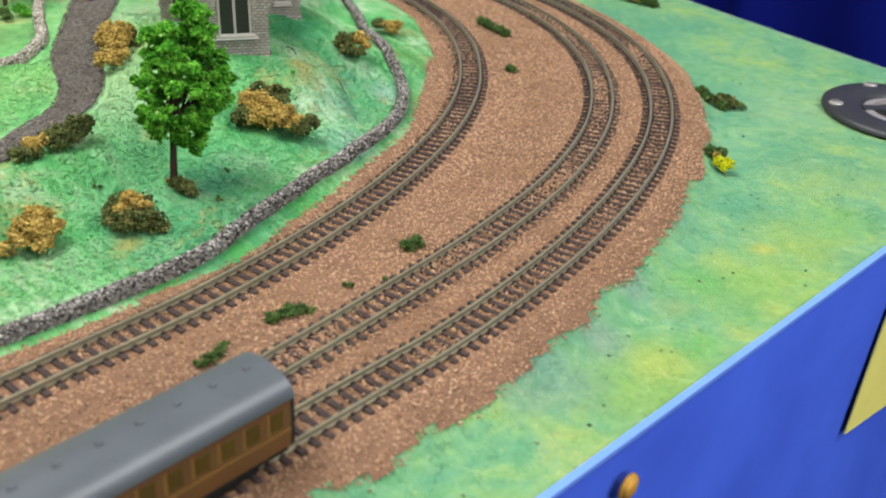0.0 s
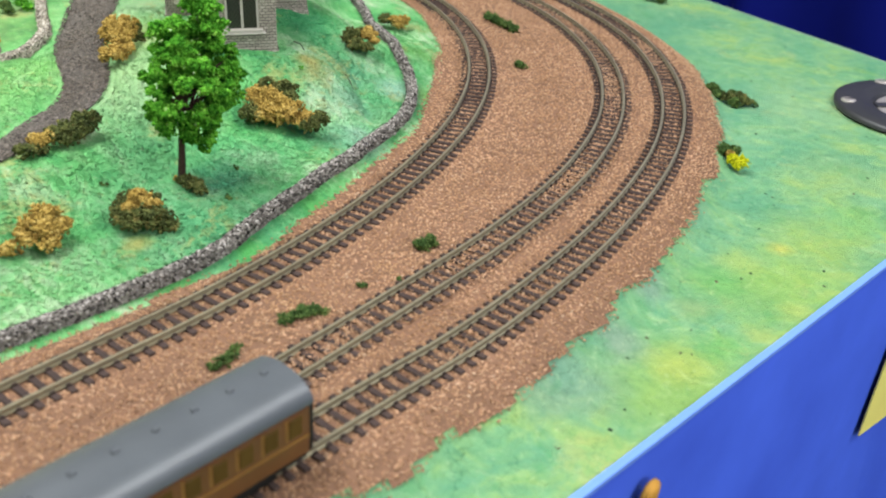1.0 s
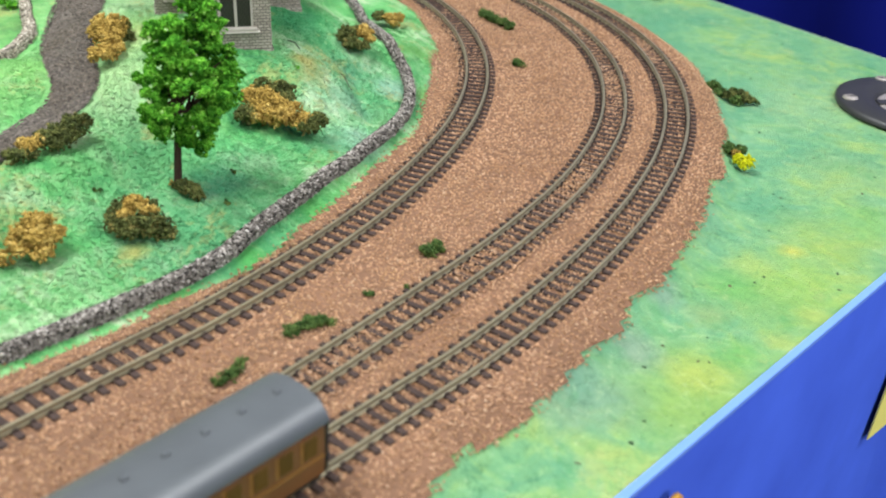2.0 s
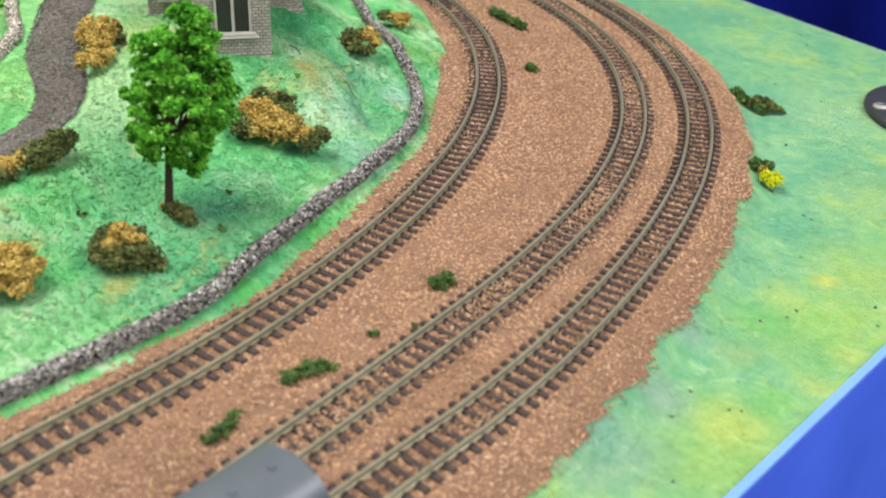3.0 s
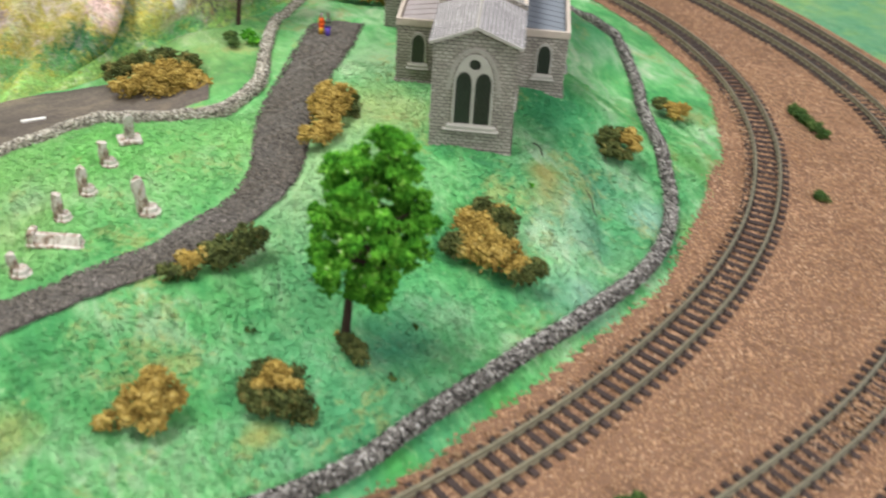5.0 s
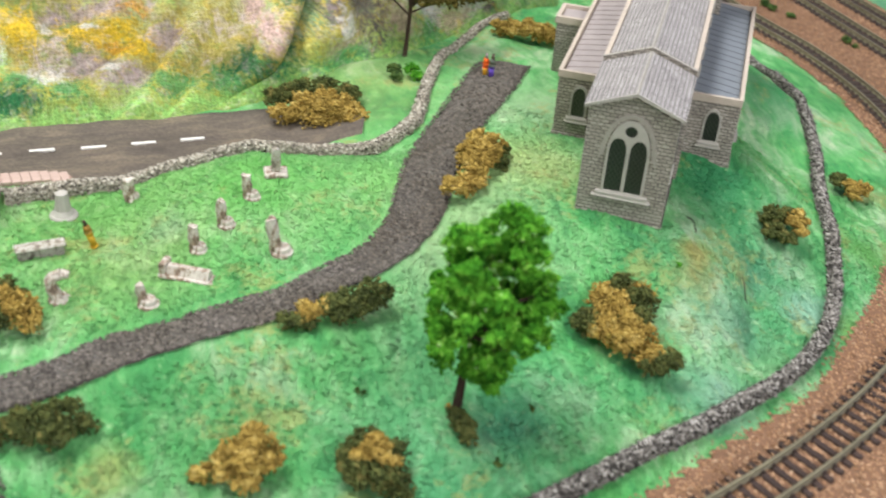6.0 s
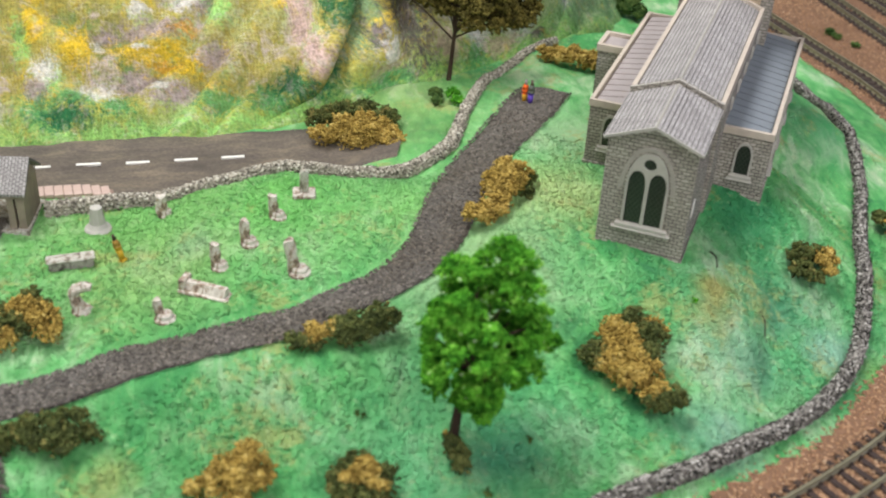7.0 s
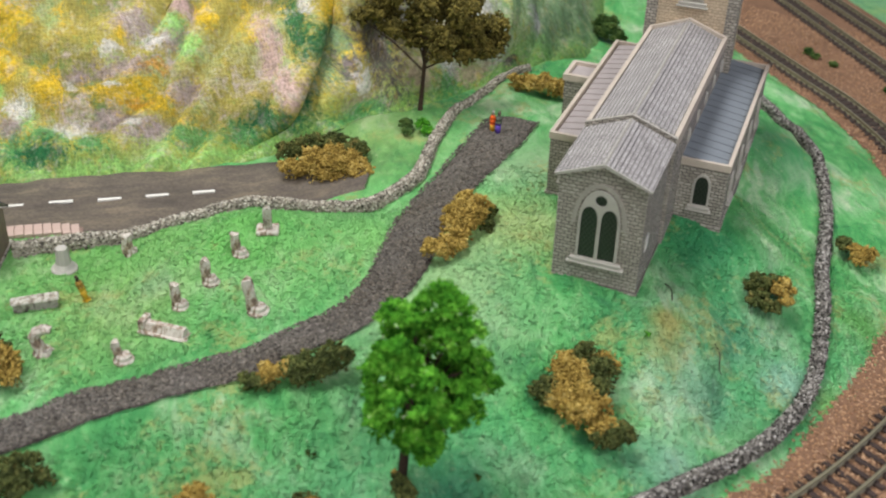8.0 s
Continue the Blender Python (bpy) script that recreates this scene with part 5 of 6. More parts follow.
tuft(-0.0612, 0.2320, [(-3, -3.5, 0.8, 2.2), (-1, -1, 0.8, 2.2), (0.5, 1.5, 0.8, 2.1), (1.5, 5, 0.8, 2.0)], "straggly green weed tuft on the ballast", 24)
tuft(0.034, 0.4755, [(-1, 0, 1, 2.4), (1.5, -1, 1, 2.2)], "small green weed tuft on the ballast", 25)
tuft(0.028, 0.541, [(-5, 9, 1.2, 2.8), (-2, 4, 1.4, 3.2), (1, -1, 1.4, 3.2), (4, -6, 1.4, 3.2), (7, -11, 1.2, 3.0)], "long dark green weed tuft between tracks", 26)
tuft(-0.100, 0.706, [(-4, 2, 1, 2.6), (1, -2, 1, 2.6), (12, -6, 1, 2.4)], "green weed tuft between the far tracks", 27)
tuft(-0.056, 0.684, [(0, 0, 1, 2.6), (5, -4, 1, 2.2)], "green weed tuft between the far tracks", 28)
tuft(-0.060, 0.403, [(0, 0, 0.3, 0.9)], "tiny bright green sprig on the churchyard grass", 33, LEAF)
tuft(-0.075, 0.336, [(0, 0, 0.4, 1.2)], "tiny dark green sprig on the churchyard grass", 34)
tuft(-0.114, 0.315, [(-0.6, 0, 0.4, 1.1), (0.8, 0.5, 0.3, 0.9)], "tiny dark green sprig on the churchyard grass", 35)
tuft(-0.074, 0.314, [(0, 0, 0.4, 1.3)], "tiny dark green sprig on the churchyard grass", 36)
bush(-0.1905, 0.6400, [(MOSS, "moss_foam", [(0, 0, 4, 5.5), (7, 1, 3, 4.5), (-7, 1, 4, 5), (2, 3, 8, 4.5), (-3, 2, 9, 4)])], "dark green foam bush at the hill foot", 29)


def tree(x, y, height, crown, mat, trunk_r, label, seed, crumb, branches, density):
    """Trunk with limbs, and a crown of foam crumbs on its limb ends."""
    r = np.random.default_rng(seed)
    t = thing("tree", on_ground(x, y, 0, 0.001), label, "tree", "model trees")
    bm = bmesh.new()
    z1 = height * 0.42
    tube(bm, (0, 0, 0), (0.0006, 0, z1 * 0.5), trunk_r * 1.25, trunk_r)
    tube(bm, (0.0006, 0, z1 * 0.5), (0.0012, 0, z1), trunk_r, trunk_r * 0.85)
    tube(bm, (0.0012, 0, z1), (0.002, 0.0005, height * 0.85), trunk_r * 0.85, trunk_r * 0.25)
    for cx, cy, cz in branches:
        a = Vector((0.001, 0, height * r.uniform(0.3, 0.5)))
        b = Vector((cx, cy, cz))
        mid = a.lerp(b, 0.5) + Vector((0, 0, 0.0015))
        tube(bm, a, mid, trunk_r * 0.5, trunk_r * 0.35, 6)
        tube(bm, mid, b, trunk_r * 0.35, trunk_r * 0.15, 6)
    part("trunk", bm, BARK, t, "thin brown trunk with bare limbs")
    c, q = heap(crown, crumb, density, seed)
    part("crown", clumps("crown", c, q, seed + 1), mat, t, "")
    return t


def lumps_in(seed, n, cx, cy, cz, rx, ry, rz, small, large):
    """Lumps spread near the skin of an egg-shaped crown."""
    r = np.random.default_rng(seed)
    out = []
    for i in range(n):
        d = r.normal(size=3)
        d /= np.linalg.norm(d)
        k = r.uniform(0.50, 0.95)
        out.append((cx + d[0] * rx * k, cy + d[1] * ry * k, cz + d[2] * rz * k, r.uniform(small, large)))
    return out


crown = lumps_in(3, 190, 0.0048, 0.0018, 0.0345, 0.0165, 0.0165, 0.0238, 0.0019, 0.0033)
crown += [(0.010, 0.002, 0.057, 0.005), (0.006, 0.004, 0.0585, 0.0045), (0.013, 0.0, 0.053, 0.0045), (-0.004, 0, 0.051, 0.0045), (0.001, -0.002, 0.053, 0.004), (0.0105, -0.002, 0.0185, 0.0028), (0.004, -0.003, 0.0185, 0.0032)]
tree(-0.0912, 0.3245, 0.060, crown, LEAF, 0.00115, "bright green deciduous model tree on the churchyard grass", 31, 0.00042, [c[:3] for c in crown[::9]], 1.4)
bush(-0.0885, 0.3215, [(OLIVE, "olive_foam", [(3, -3, 1.2, 3), (0, -1, 1.5, 2.8), (5, -5, 0.8, 2.6), (-2.5, 0.5, 1.2, 2.2)]), (OCHRE, "ochre_foam", [(-4, 2, 1.2, 1.5)])], "small olive foam clump round the tree foot", 32)
dcrown = lumps_in(5, 42, 0.002, 0.002, 0.040, 0.021, 0.016, 0.017, 0.004, 0.0064) + [(0.014, -0.004, 0.030, 0.0045), (0.017, 0, 0.033, 0.004), (-0.018, -0.002, 0.032, 0.005), (-0.014, 0, 0.029, 0.004), (-0.026, 0, 0.037, 0.0055), (-0.025, -0.002, 0.045, 0.006), (-0.022, 0, 0.053, 0.006), (-0.018, -0.012, 0.036, 0.0055), (-0.023, -0.015, 0.043, 0.006), (-0.028, -0.017, 0.040, 0.005), (-0.026, -0.015, 0.052, 0.006), (-0.014, -0.010, 0.050, 0.006), (0.010, 0.007, 0.030, 0.0045), (0.013, 0.008, 0.034, 0.005), (0.019, 0.008, 0.031, 0.0055), (0.021, 0.010, 0.035, 0.005), (0.015, 0.006, 0.029, 0.004), (0.018, 0.010, 0.041, 0.006)]
dcrown = [(a + 0.0065, b + 0.0045, c - 0.001, r) for a, b, c, r in dcrown]
tree(-0.207, 0.497, 0.060, dcrown, DARKLEAF, 0.0009, "tall dark brown-green tree with open branches by the hillside", 41, 0.00060, [c[:3] for c in dcrown[::3]], 1.2)


# ---- church ----
CH = Matrix.Translation((-0.0837, 0.4134, 0.0216)) @ Euler((0, 0, 0.2055)).to_matrix().to_4x4() @ Euler((0.0206, 0, 0)).to_matrix().to_4x4() @ Euler((0, -0.0323, 0)).to_matrix().to_4x4()
WC, HC, HG, LN, WN, HNE, HNA, WA, HA, LC, LA, LF = 0.0133, 0.0374, 0.0426, 0.0313, 0.0146, 0.0388, 0.0440, 0.0304, 0.0243, 0.0489, 0.0897, 0.1225


def gothic_window(owner, cx, z0, z1, width, face, turn, twin, ledge=True):
    """Window on a wall: face is the wall's place, turn its heading."""
    m = Matrix.Rotation(turn, 4, "Z")
    m.translation = face
    holes = []
    if twin:
        w = width * 0.40
        top = z0 + (z1 - z0) * 0.755
        holes = [lancet(cx - width * 0.24, z0 + 0.0008, top, w), lancet(cx + width * 0.24, z0 + 0.0008, top, w)]
        cz, cr = z0 + (z1 - z0) * 0.855, width * 0.145
        holes.append([(cx + cr * math.cos(a * math.pi / 6), cz + cr * math.sin(a * math.pi / 6)) for a in range(12)])
    else:
        holes = [lancet(cx, z0 + 0.0008, z1 - 0.0009, width - 0.0014)]
    bm = holed_plate(bmesh.new(), lancet(cx, z0, z1, width), holes, 0.0002, -0.0006)
    bm.transform(m)
    w = part("window", bm, DRESSED, owner, "pointed window with dressed stone surround")
    for h in holes:
        bm = holed_plate(bmesh.new(), h, [], 0.0003, -0.00012)
        bm.transform(m)
        part("pane", bm, PANE, w, "dark leaded pane")
    if not ledge:
        return
    bm = slab(cx - width * 0.62, cx + width * 0.62, -0.0011, 0.0002, z0 - 0.0010, z0 + 0.0004, soft=0.0002)
    box(bm, cx - width * 0.70, cx + width * 0.70, -0.0014, 0.0002, z0 - 0.0016, z0 - 0.0010, soft=0.00015)
    bm.transform(m)
    part("sill", bm, DRESSED, w, "stepped stone sill")
    if twin:
        o = lancet(cx, z0 + 0.4 * (z1 - z0), z1 + 0.0020, width + 0.0044)[2:]
        i = lancet(cx, z0 + 0.4 * (z1 - z0), z1 + 0.0006, width + 0.0012)[2:]
        bm = holed_plate(bmesh.new(), o + i[::-1], [], 0.0002, -0.0004)
        bm.transform(m)
        part("arch_ring", bm, ARCHSTONE, w, "ring of arch stones")


def roof(owner, name, half, eave, top, y0, y1, mat, over):
    """Two thick slopes and a ridge."""
    k = (top - eave) / half
    e = eave - over * k
    t = 0.0009
    rows = max(4, round((half + over) / 0.0013))
    for s in (-1, 1):
        slope = part(name, prism(bmesh.new(), [(0, top), (s * (half + over), e), (s * (half + over), e + t * 0.5), (0, top + t * 0.5)], "y", y0, y1), mat, owner, "roof slope of grey stone slates")
        for i in range(rows):
            u0, u1 = (half + over) * i / rows, (half + over) * (i + 1) / rows
            za, zb = top - k * u0 + t * 0.4, top - k * u1 + t * 0.4
            part("slate_course", prism(bmesh.new(), [(s * u0, za), (s * u1, zb), (s * (u1 + 0.0001), zb + 0.00036), (s * u0, za + 0.00014)], "y", y0, y1), mat, slope)
    bm = prism(bmesh.new(), [(-0.00045, top + t * 0.6), (0.00045, top + t * 0.6), (0, top + t + 0.0002)], "y", y0, y1)
    part("ridge", bm, DRESSED, owner, "thin pale ridge line")
    if over:
        rim = [(-half - over, e - 0.0002), (-half - over, e + t * 0.8), (0, top + t), (half + over, e + t * 0.8), (half + over, e - 0.0002), (0, top - 0.0002)]
        part("verge", prism(bmesh.new(), rim, "y", y0 - 0.0004, y0), DRESSED, owner, "thin pale verge along the gable")


def church():
    t = thing("church", CH, "grey stone model church with slate roof, aisles and tower", "church")
    # chancel
    w = part("chancel_wall", prism(bmesh.new(), [(-WC, -0.004), (WC, -0.004), (WC, HC - 0.0006), (0, HG - 0.0006), (-WC, HC - 0.0006)], "y", 0, LN + 0.002), STONE, t)
    gothic_window(w, 0, 0.0094, 0.0342, 0.0128, (0, 0, 0), 0, True)
    part("price_tag", slab(WC, WC + 0.0003, 0.0060, 0.0095, 0.0125, 0.0175), ROADPAINT, w, "small white paper tag")
    roof(t, "chancel_roof", WC, HC, HG, -0.0012, LN, SLATE, 0.0013)
    gothic_window(w, -0.016, 0.006, 0.016, 0.0040, (-WC, 0, 0), -math.pi / 2, False)
    part("plinth", slab(-WC - 0.0005, WC + 0.0005, -0.0005, LN, -0.004, 0.0012), STONE, t)
    # nave
    nw = part("nave_wall", prism(bmesh.new(), [(-WN, -0.004), (WN, -0.004), (WN, HNE - 0.0015), (0, HNA - 0.0015), (-WN, HNE - 0.0015)], "y", LN, LF), STONE, t)
    roof(t, "nave_roof", WN - 0.0012, HNE - 0.0012, HNA - 0.0010, LN + 0.001, LF, SLATE, 0.0)
    for y, stone in ((LN, STONE), (LF - 0.0018, COPING)):
        part("gable_coping", prism(bmesh.new(), [(-WN, HNE - 0.0015), (-WN, HNE + 0.0004), (0, HNA + 0.0006), (WN, HNE + 0.0004), (WN, HNE - 0.0015), (0, HNA - 0.0015)], "y", y - 0.0003, y + 0.0012), stone, t, "stone gable coping")
    part("coping_cap", prism(bmesh.new(), [(-WN - 0.0002, HNE + 0.0003), (-WN - 0.0002, HNE + 0.0006), (0, HNA + 0.0008), (WN + 0.0002, HNE + 0.0006), (WN + 0.0002, HNE + 0.0003), (0, HNA + 0.0005)], "y", LN - 0.0005, LN + 0.0001), DRESSED, t, "thin pale coping stones")
    for s in (-1, 1):
        part("parapet", slab(s * (WN - 0.0006) - 0.0007, s * (WN - 0.0006) + 0.0007, LN + 0.0015, LF, HNE - 0.004, HNE + 0.0004), COPING, t, "pale stone parapet")
        for i in range(5):
            y = LC + 0.007 + i * 0.0155
            gothic_window(nw, s * y, HA + 0.0030, HA + 0.0072, 0.0030, (s * WN, 0, 0), s * math.pi / 2, False, False)
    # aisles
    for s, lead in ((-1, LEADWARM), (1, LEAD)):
        x0, x1 = sorted((s * WN, s * WA))
        aw = part("aisle_wall", slab(x0, x1, LC, LC + LA, -0.006, HA - 0.0022), STONE, t)
        outer, inner = HA - 0.0016, HA + 0.0006
        a, b = s * WN, s * (WA - 0.0012)
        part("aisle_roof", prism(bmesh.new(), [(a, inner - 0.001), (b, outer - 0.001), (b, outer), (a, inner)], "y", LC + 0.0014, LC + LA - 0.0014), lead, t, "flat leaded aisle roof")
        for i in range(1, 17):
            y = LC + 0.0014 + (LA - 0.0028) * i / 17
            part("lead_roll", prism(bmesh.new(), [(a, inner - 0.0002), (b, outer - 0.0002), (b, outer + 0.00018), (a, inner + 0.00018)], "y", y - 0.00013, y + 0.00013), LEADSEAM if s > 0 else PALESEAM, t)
        part("aisle_parapet", slab(*sorted((s * (WA - 0.0009), s * (WA + 0.0004))), LC - 0.0004, LC + LA + 0.0004, HA - 0.0024, HA), COPING, t, "pale stone parapet")
        for y in (LC - 0.0004, LC + LA - 0.0012):
            part("aisle_parapet", slab(*sorted((s * WN, s * (WA - 0.0009))), y, y + 0.0012, HA - 0.0024, HA), COPING, t, "pale stone parapet")
        gothic_window(aw, s * (WN + WA) / 2, 0.0072, 0.0196, 0.0060, (0, LC, 0), 0, False)
        for i in range(4):
            y = LC + 0.012 + i * 0.021
            gothic_window(aw, s * y, 0.0065, 0.0165, 0.0056, (s * WA, 0, 0), s * math.pi / 2, False)
        part("aisle_plinth", slab(*sorted((s * WN, s * (WA + 0.0005))), LC - 0.0005, LC + LA, -0.006, 0.0010), STONE, t)
    # porch on the path side
    px, py = -WA, LC + LA * 0.72
    part("porch_wall", slab(px - 0.012, px, py - 0.007, py + 0.007, -0.006, HA - 0.006), STONE, t)
    part("porch_roof", slab(px - 0.0112, px, py - 0.0062, py + 0.0062, HA - 0.006, HA - 0.0055), LEADWARM, t)
    part("porch_parapet", slab(px - 0.0126, px - 0.0110, py - 0.0076, py + 0.0076, HA - 0.0066, HA - 0.0040), COPING, t, "pale stone parapet")
    for y in (py - 0.0076, py + 0.0060):
        part("porch_parapet", slab(px - 0.0110, px, y, y + 0.0016, HA - 0.0066, HA - 0.0040), COPING, t, "pale stone parapet")
    # tower
    tw = part("tower_wall", slab(-0.0150, 0.0150, LF, LF + 0.030, -0.006, 0.088), TOWERSTONE, t)
    gothic_window(tw, 0.0, 0.0500, 0.0560, 0.0085, (0, LF, 0), 0, False)
    gothic_window(tw, LF + 0.015, 0.050, 0.062, 0.0075, (0.0150, 0, 0), math.pi / 2, False)
    for s in (-1, 1):
        part("buttress", slab(s * 0.0150 - 0.0022, s * 0.0150 + 0.0022, LF - 0.0002, LF + 0.004, -0.006, 0.060), STONE, t)
    for a in ((-0.0162, 0.0162, LF - 0.0012, LF + 0.0006), (-0.0162, 0.0162, LF + 0.0294, LF + 0.0312), (-0.0162, -0.0144, LF + 0.0006, LF + 0.0294), (0.0144, 0.0162, LF + 0.0006, LF + 0.0294)):
        part("tower_parapet", slab(*a, 0.086, 0.092), COPING, t, "pale stone parapet")
    return t


church()


# ---- graveyard ----
def headstone(x, y, w, d, h, base, turn, lean, label, mat=GRAVE, cross=False):
    t = thing("gravestone", on_ground(x, y, turn, 0.0003), label, "gravestone", "gravestones")
    b = slab(-base / 2, base / 2, -base * 0.42, base * 0.42, 0, 0.0016, soft=0.0004)
    part("base", b, GRAVE, t, "pinkish square base")
    o = [(-w / 2, 0.001), (w / 2, 0.001), (w / 2, h * 0.82), (w * 0.3, h * 0.96), (0, h), (-w * 0.3, h * 0.96), (-w / 2, h * 0.82)]
    bm = prism(bmesh.new(), o, "y", -d / 2, d / 2)
    bmesh.ops.bevel(bm, geom=list(bm.edges), offset=0.00022, segments=1, affect="EDGES")
    if cross:
        box(bm, -w * 0.9, w * 0.9, -d * 0.35, d * 0.35, h * 0.62, h * 0.76, soft=0.0002)
    bm.transform(Matrix.Rotation(lean, 4, "X"))
    part("stone", bm, mat, t)
    return t


def column_grave(x, y, r, h, disc, turn, lean, label, mat=GRAVE, taper=0.85, seed=0):
    """A broken pillar set at the rim of a round stepped base."""
    q = np.random.default_rng(seed)
    t = thing("gravestone", on_ground(x, y, turn, 0.0004), label, "gravestone", "gravestones")
    bm = bmesh.new()
    for z0, z1, k0, k1 in ((0, 0.0009, 1.0, 1.0), (0.0009, 0.0013, 1.0, 0.82), (0.0013, 0.0024, 0.78, 0.72), (0.0024, 0.0028, 0.72, 0.55)):
        tube(bm, (0, 0, z0), (0, 0, z1), disc * k0, disc * k1, 14)
    part("base", bm, mat, t)
    bm = bmesh.new()
    bmesh.ops.create_cone(bm, cap_ends=True, segments=10, radius1=r, radius2=r * taper, depth=h)
    bmesh.ops.subdivide_edges(bm, edges=[e for e in bm.edges if abs(e.verts[0].co.z - e.verts[1].co.z) > h * 0.5], cuts=5)
    for v in bm.verts:
        k = (v.co.z / h + 0.5)
        v.co.x *= 1.12 + q.normal(0, 0.07) + 0.10 * math.sin(9 * k + seed)
        v.co.y *= 0.92 + q.normal(0, 0.07)
        v.co.z += q.normal(0, 0.00016) + (0.0005 * math.sin(3 * v.co.x / r + seed) if k > 0.9 else 0)
    bm.transform(Matrix.Translation((-disc * 0.45, 0, 0.0012)) @ Matrix.Rotation(lean, 4, "Y") @ Matrix.Translation((0, 0, h / 2)))
    part("stone", bm, mat, t)
    return t


headstone(-0.1882, 0.3813, 0.0030, 0.0022, 0.0100, 0.0075, 40, 0.03, "tall grey grave slab on a square pinkish base", GRAVEDARK)
column_grave(-0.1615, 0.3474, 0.0017, 0.0105, 0.0034, 30, -0.16, "tall streaked broken grave pillar leaning on a round base", GRAVE, 0.9, 1)
column_grave(-0.1829, 0.3494, 0.0015, 0.0076, 0.0028, 30, -0.05, "small streaked grave pillar on a round base", GRAVE, 0.9, 2)
column_grave(-0.1825, 0.3362, 0.0014, 0.0076, 0.0028, 30, -0.04, "small streaked grave pillar on a round base", GRAVE, 0.95, 3)
column_grave(-0.1862, 0.3661, 0.0014, 0.0070, 0.0028, 30, -0.06, "small streaked grave pillar on a round base", GRAVE, 0.95, 4)
column_grave(-0.2203, 0.3503, 0.0018, 0.0068, 0.0026, 60, 0.0, "rounded pale grave pillar beside the road wall", GRAVE, 0.8, 5)
column_grave(-0.1780, 0.3096, 0.0013, 0.0056, 0.0030, 25, -0.15, "short broken pale grave pillar on a round base", GRAVE, 0.9, 8)


def obelisk(x, y, turn):
    """A broad round step, a sloping shoulder and a square tapering shaft broken off at the top."""
    t = thing("gravestone", on_ground(x, y, turn, 0.0004), "broad pale tapering grave obelisk on a round base", "gravestone", "gravestones")
    bm = bmesh.new()
    for z0, z1, r0, r1 in ((0, 0.0010, 0.0042, 0.0042), (0.0010, 0.0016, 0.0042, 0.0037), (0.0016, 0.0030, 0.0035, 0.0026)):
        tube(bm, (0, 0, z0), (0, 0, z1), r0, r1, 18)
    part("base", bm, PALEGRAVE, t)
    bm = bmesh.new()
    for z0, z1, r0, r1 in ((0.0028, 0.0050, 0.0026, 0.0023), (0.0050, 0.0086, 0.0023, 0.0019)):
        tube(bm, (0, 0, z0), (0, 0, z1), r0, r1, 8)
    part("stone", bm, PALEGRAVE, t)
    return t


def crooked_grave(x, y, turn):
    """A weathered pillar of three blocks, snapped in the middle so that its head hangs over."""
    q = np.random.default_rng(7)
    t = thing("gravestone", on_ground(x, y, turn, 0.0004), "streaked crooked grave pillar with an overhanging broken head", "gravestone", "gravestones")
    bm = bmesh.new()
    for z0, z1, r0, r1 in ((0, 0.0009, 0.0030, 0.0030), (0.0009, 0.0020, 0.0026, 0.0021)):
        tube(bm, (0, 0, z0), (0, 0, z1), r0, r1, 12)
    part("base", bm, GRAVE, t)
    bm = bmesh.new()
    bends = ((-0.0004, 0.0016, 0.0018), (-0.0016, 0.0040, 0.0017), (-0.0020, 0.0060, 0.0015), (-0.0008, 0.0080, 0.0016), (0.0014, 0.0092, 0.0015), (0.0032, 0.0088, 0.0011))
    for (u0, z0, r0), (u1, z1, r1) in zip(bends[:-1], bends[1:]):
        tube(bm, (u0, 0, z0), (u1, 0, z1), r0 * 1.05, r1, 9)
    for v in bm.verts:
        v.co += Vector(q.normal(0, 0.00016, 3))
    part("stone", bm, GRAVE, t)
    return t


obelisk(-0.2308, 0.3316, 20)
crooked_grave(-0.1997, 0.2991, 32)


def crack(pts, label):
    """A dark open seam in the plaster."""
    line = spline(pts, 6)
    bm = bmesh.new()
    for p, q in zip(line[:-1], line[1:]):
        tube(bm, (p[0], p[1], drop(p[0], p[1]) + 0.0002), (q[0], q[1], drop(q[0], q[1]) + 0.0002), 0.0002, 0.0002, 5)
    return tagged(part("plaster_crack", bm, SLEEPER, None, label), category="crack", kind="structure")


crack([(-0.0655, 0.4270), (-0.0630, 0.4262), (-0.0608, 0.4225)], "thin dark crack in the plaster beside the church")
crack([(-0.0450, 0.4215), (-0.0425, 0.4205), (-0.0405, 0.4160), (-0.0392, 0.4150)], "thin dark crack in the green plaster slope")


def tomb(x, y, length, w, h, turn, label, mat):
    t = thing("chest_tomb", on_ground(x, y, turn, 0.0004), label, "tomb", "gravestones")
    # chest sides darker than the lid
    part("chest", slab(-length * 0.46, length * 0.46, -w * 0.42, w * 0.42, 0, h * 0.75, soft=0.0002), CHESTSTONE, t, "dark streaked chest side")
    part("lid", slab(-length / 2, length / 2, -w / 2, w / 2, h * 0.75, h, soft=0.0004), mat, t)
    return t


tomb(-0.2207, 0.3127, 0.0140, 0.0042, 0.0040, 54, "grey stone chest tomb on the grass", GRAVEDARK)


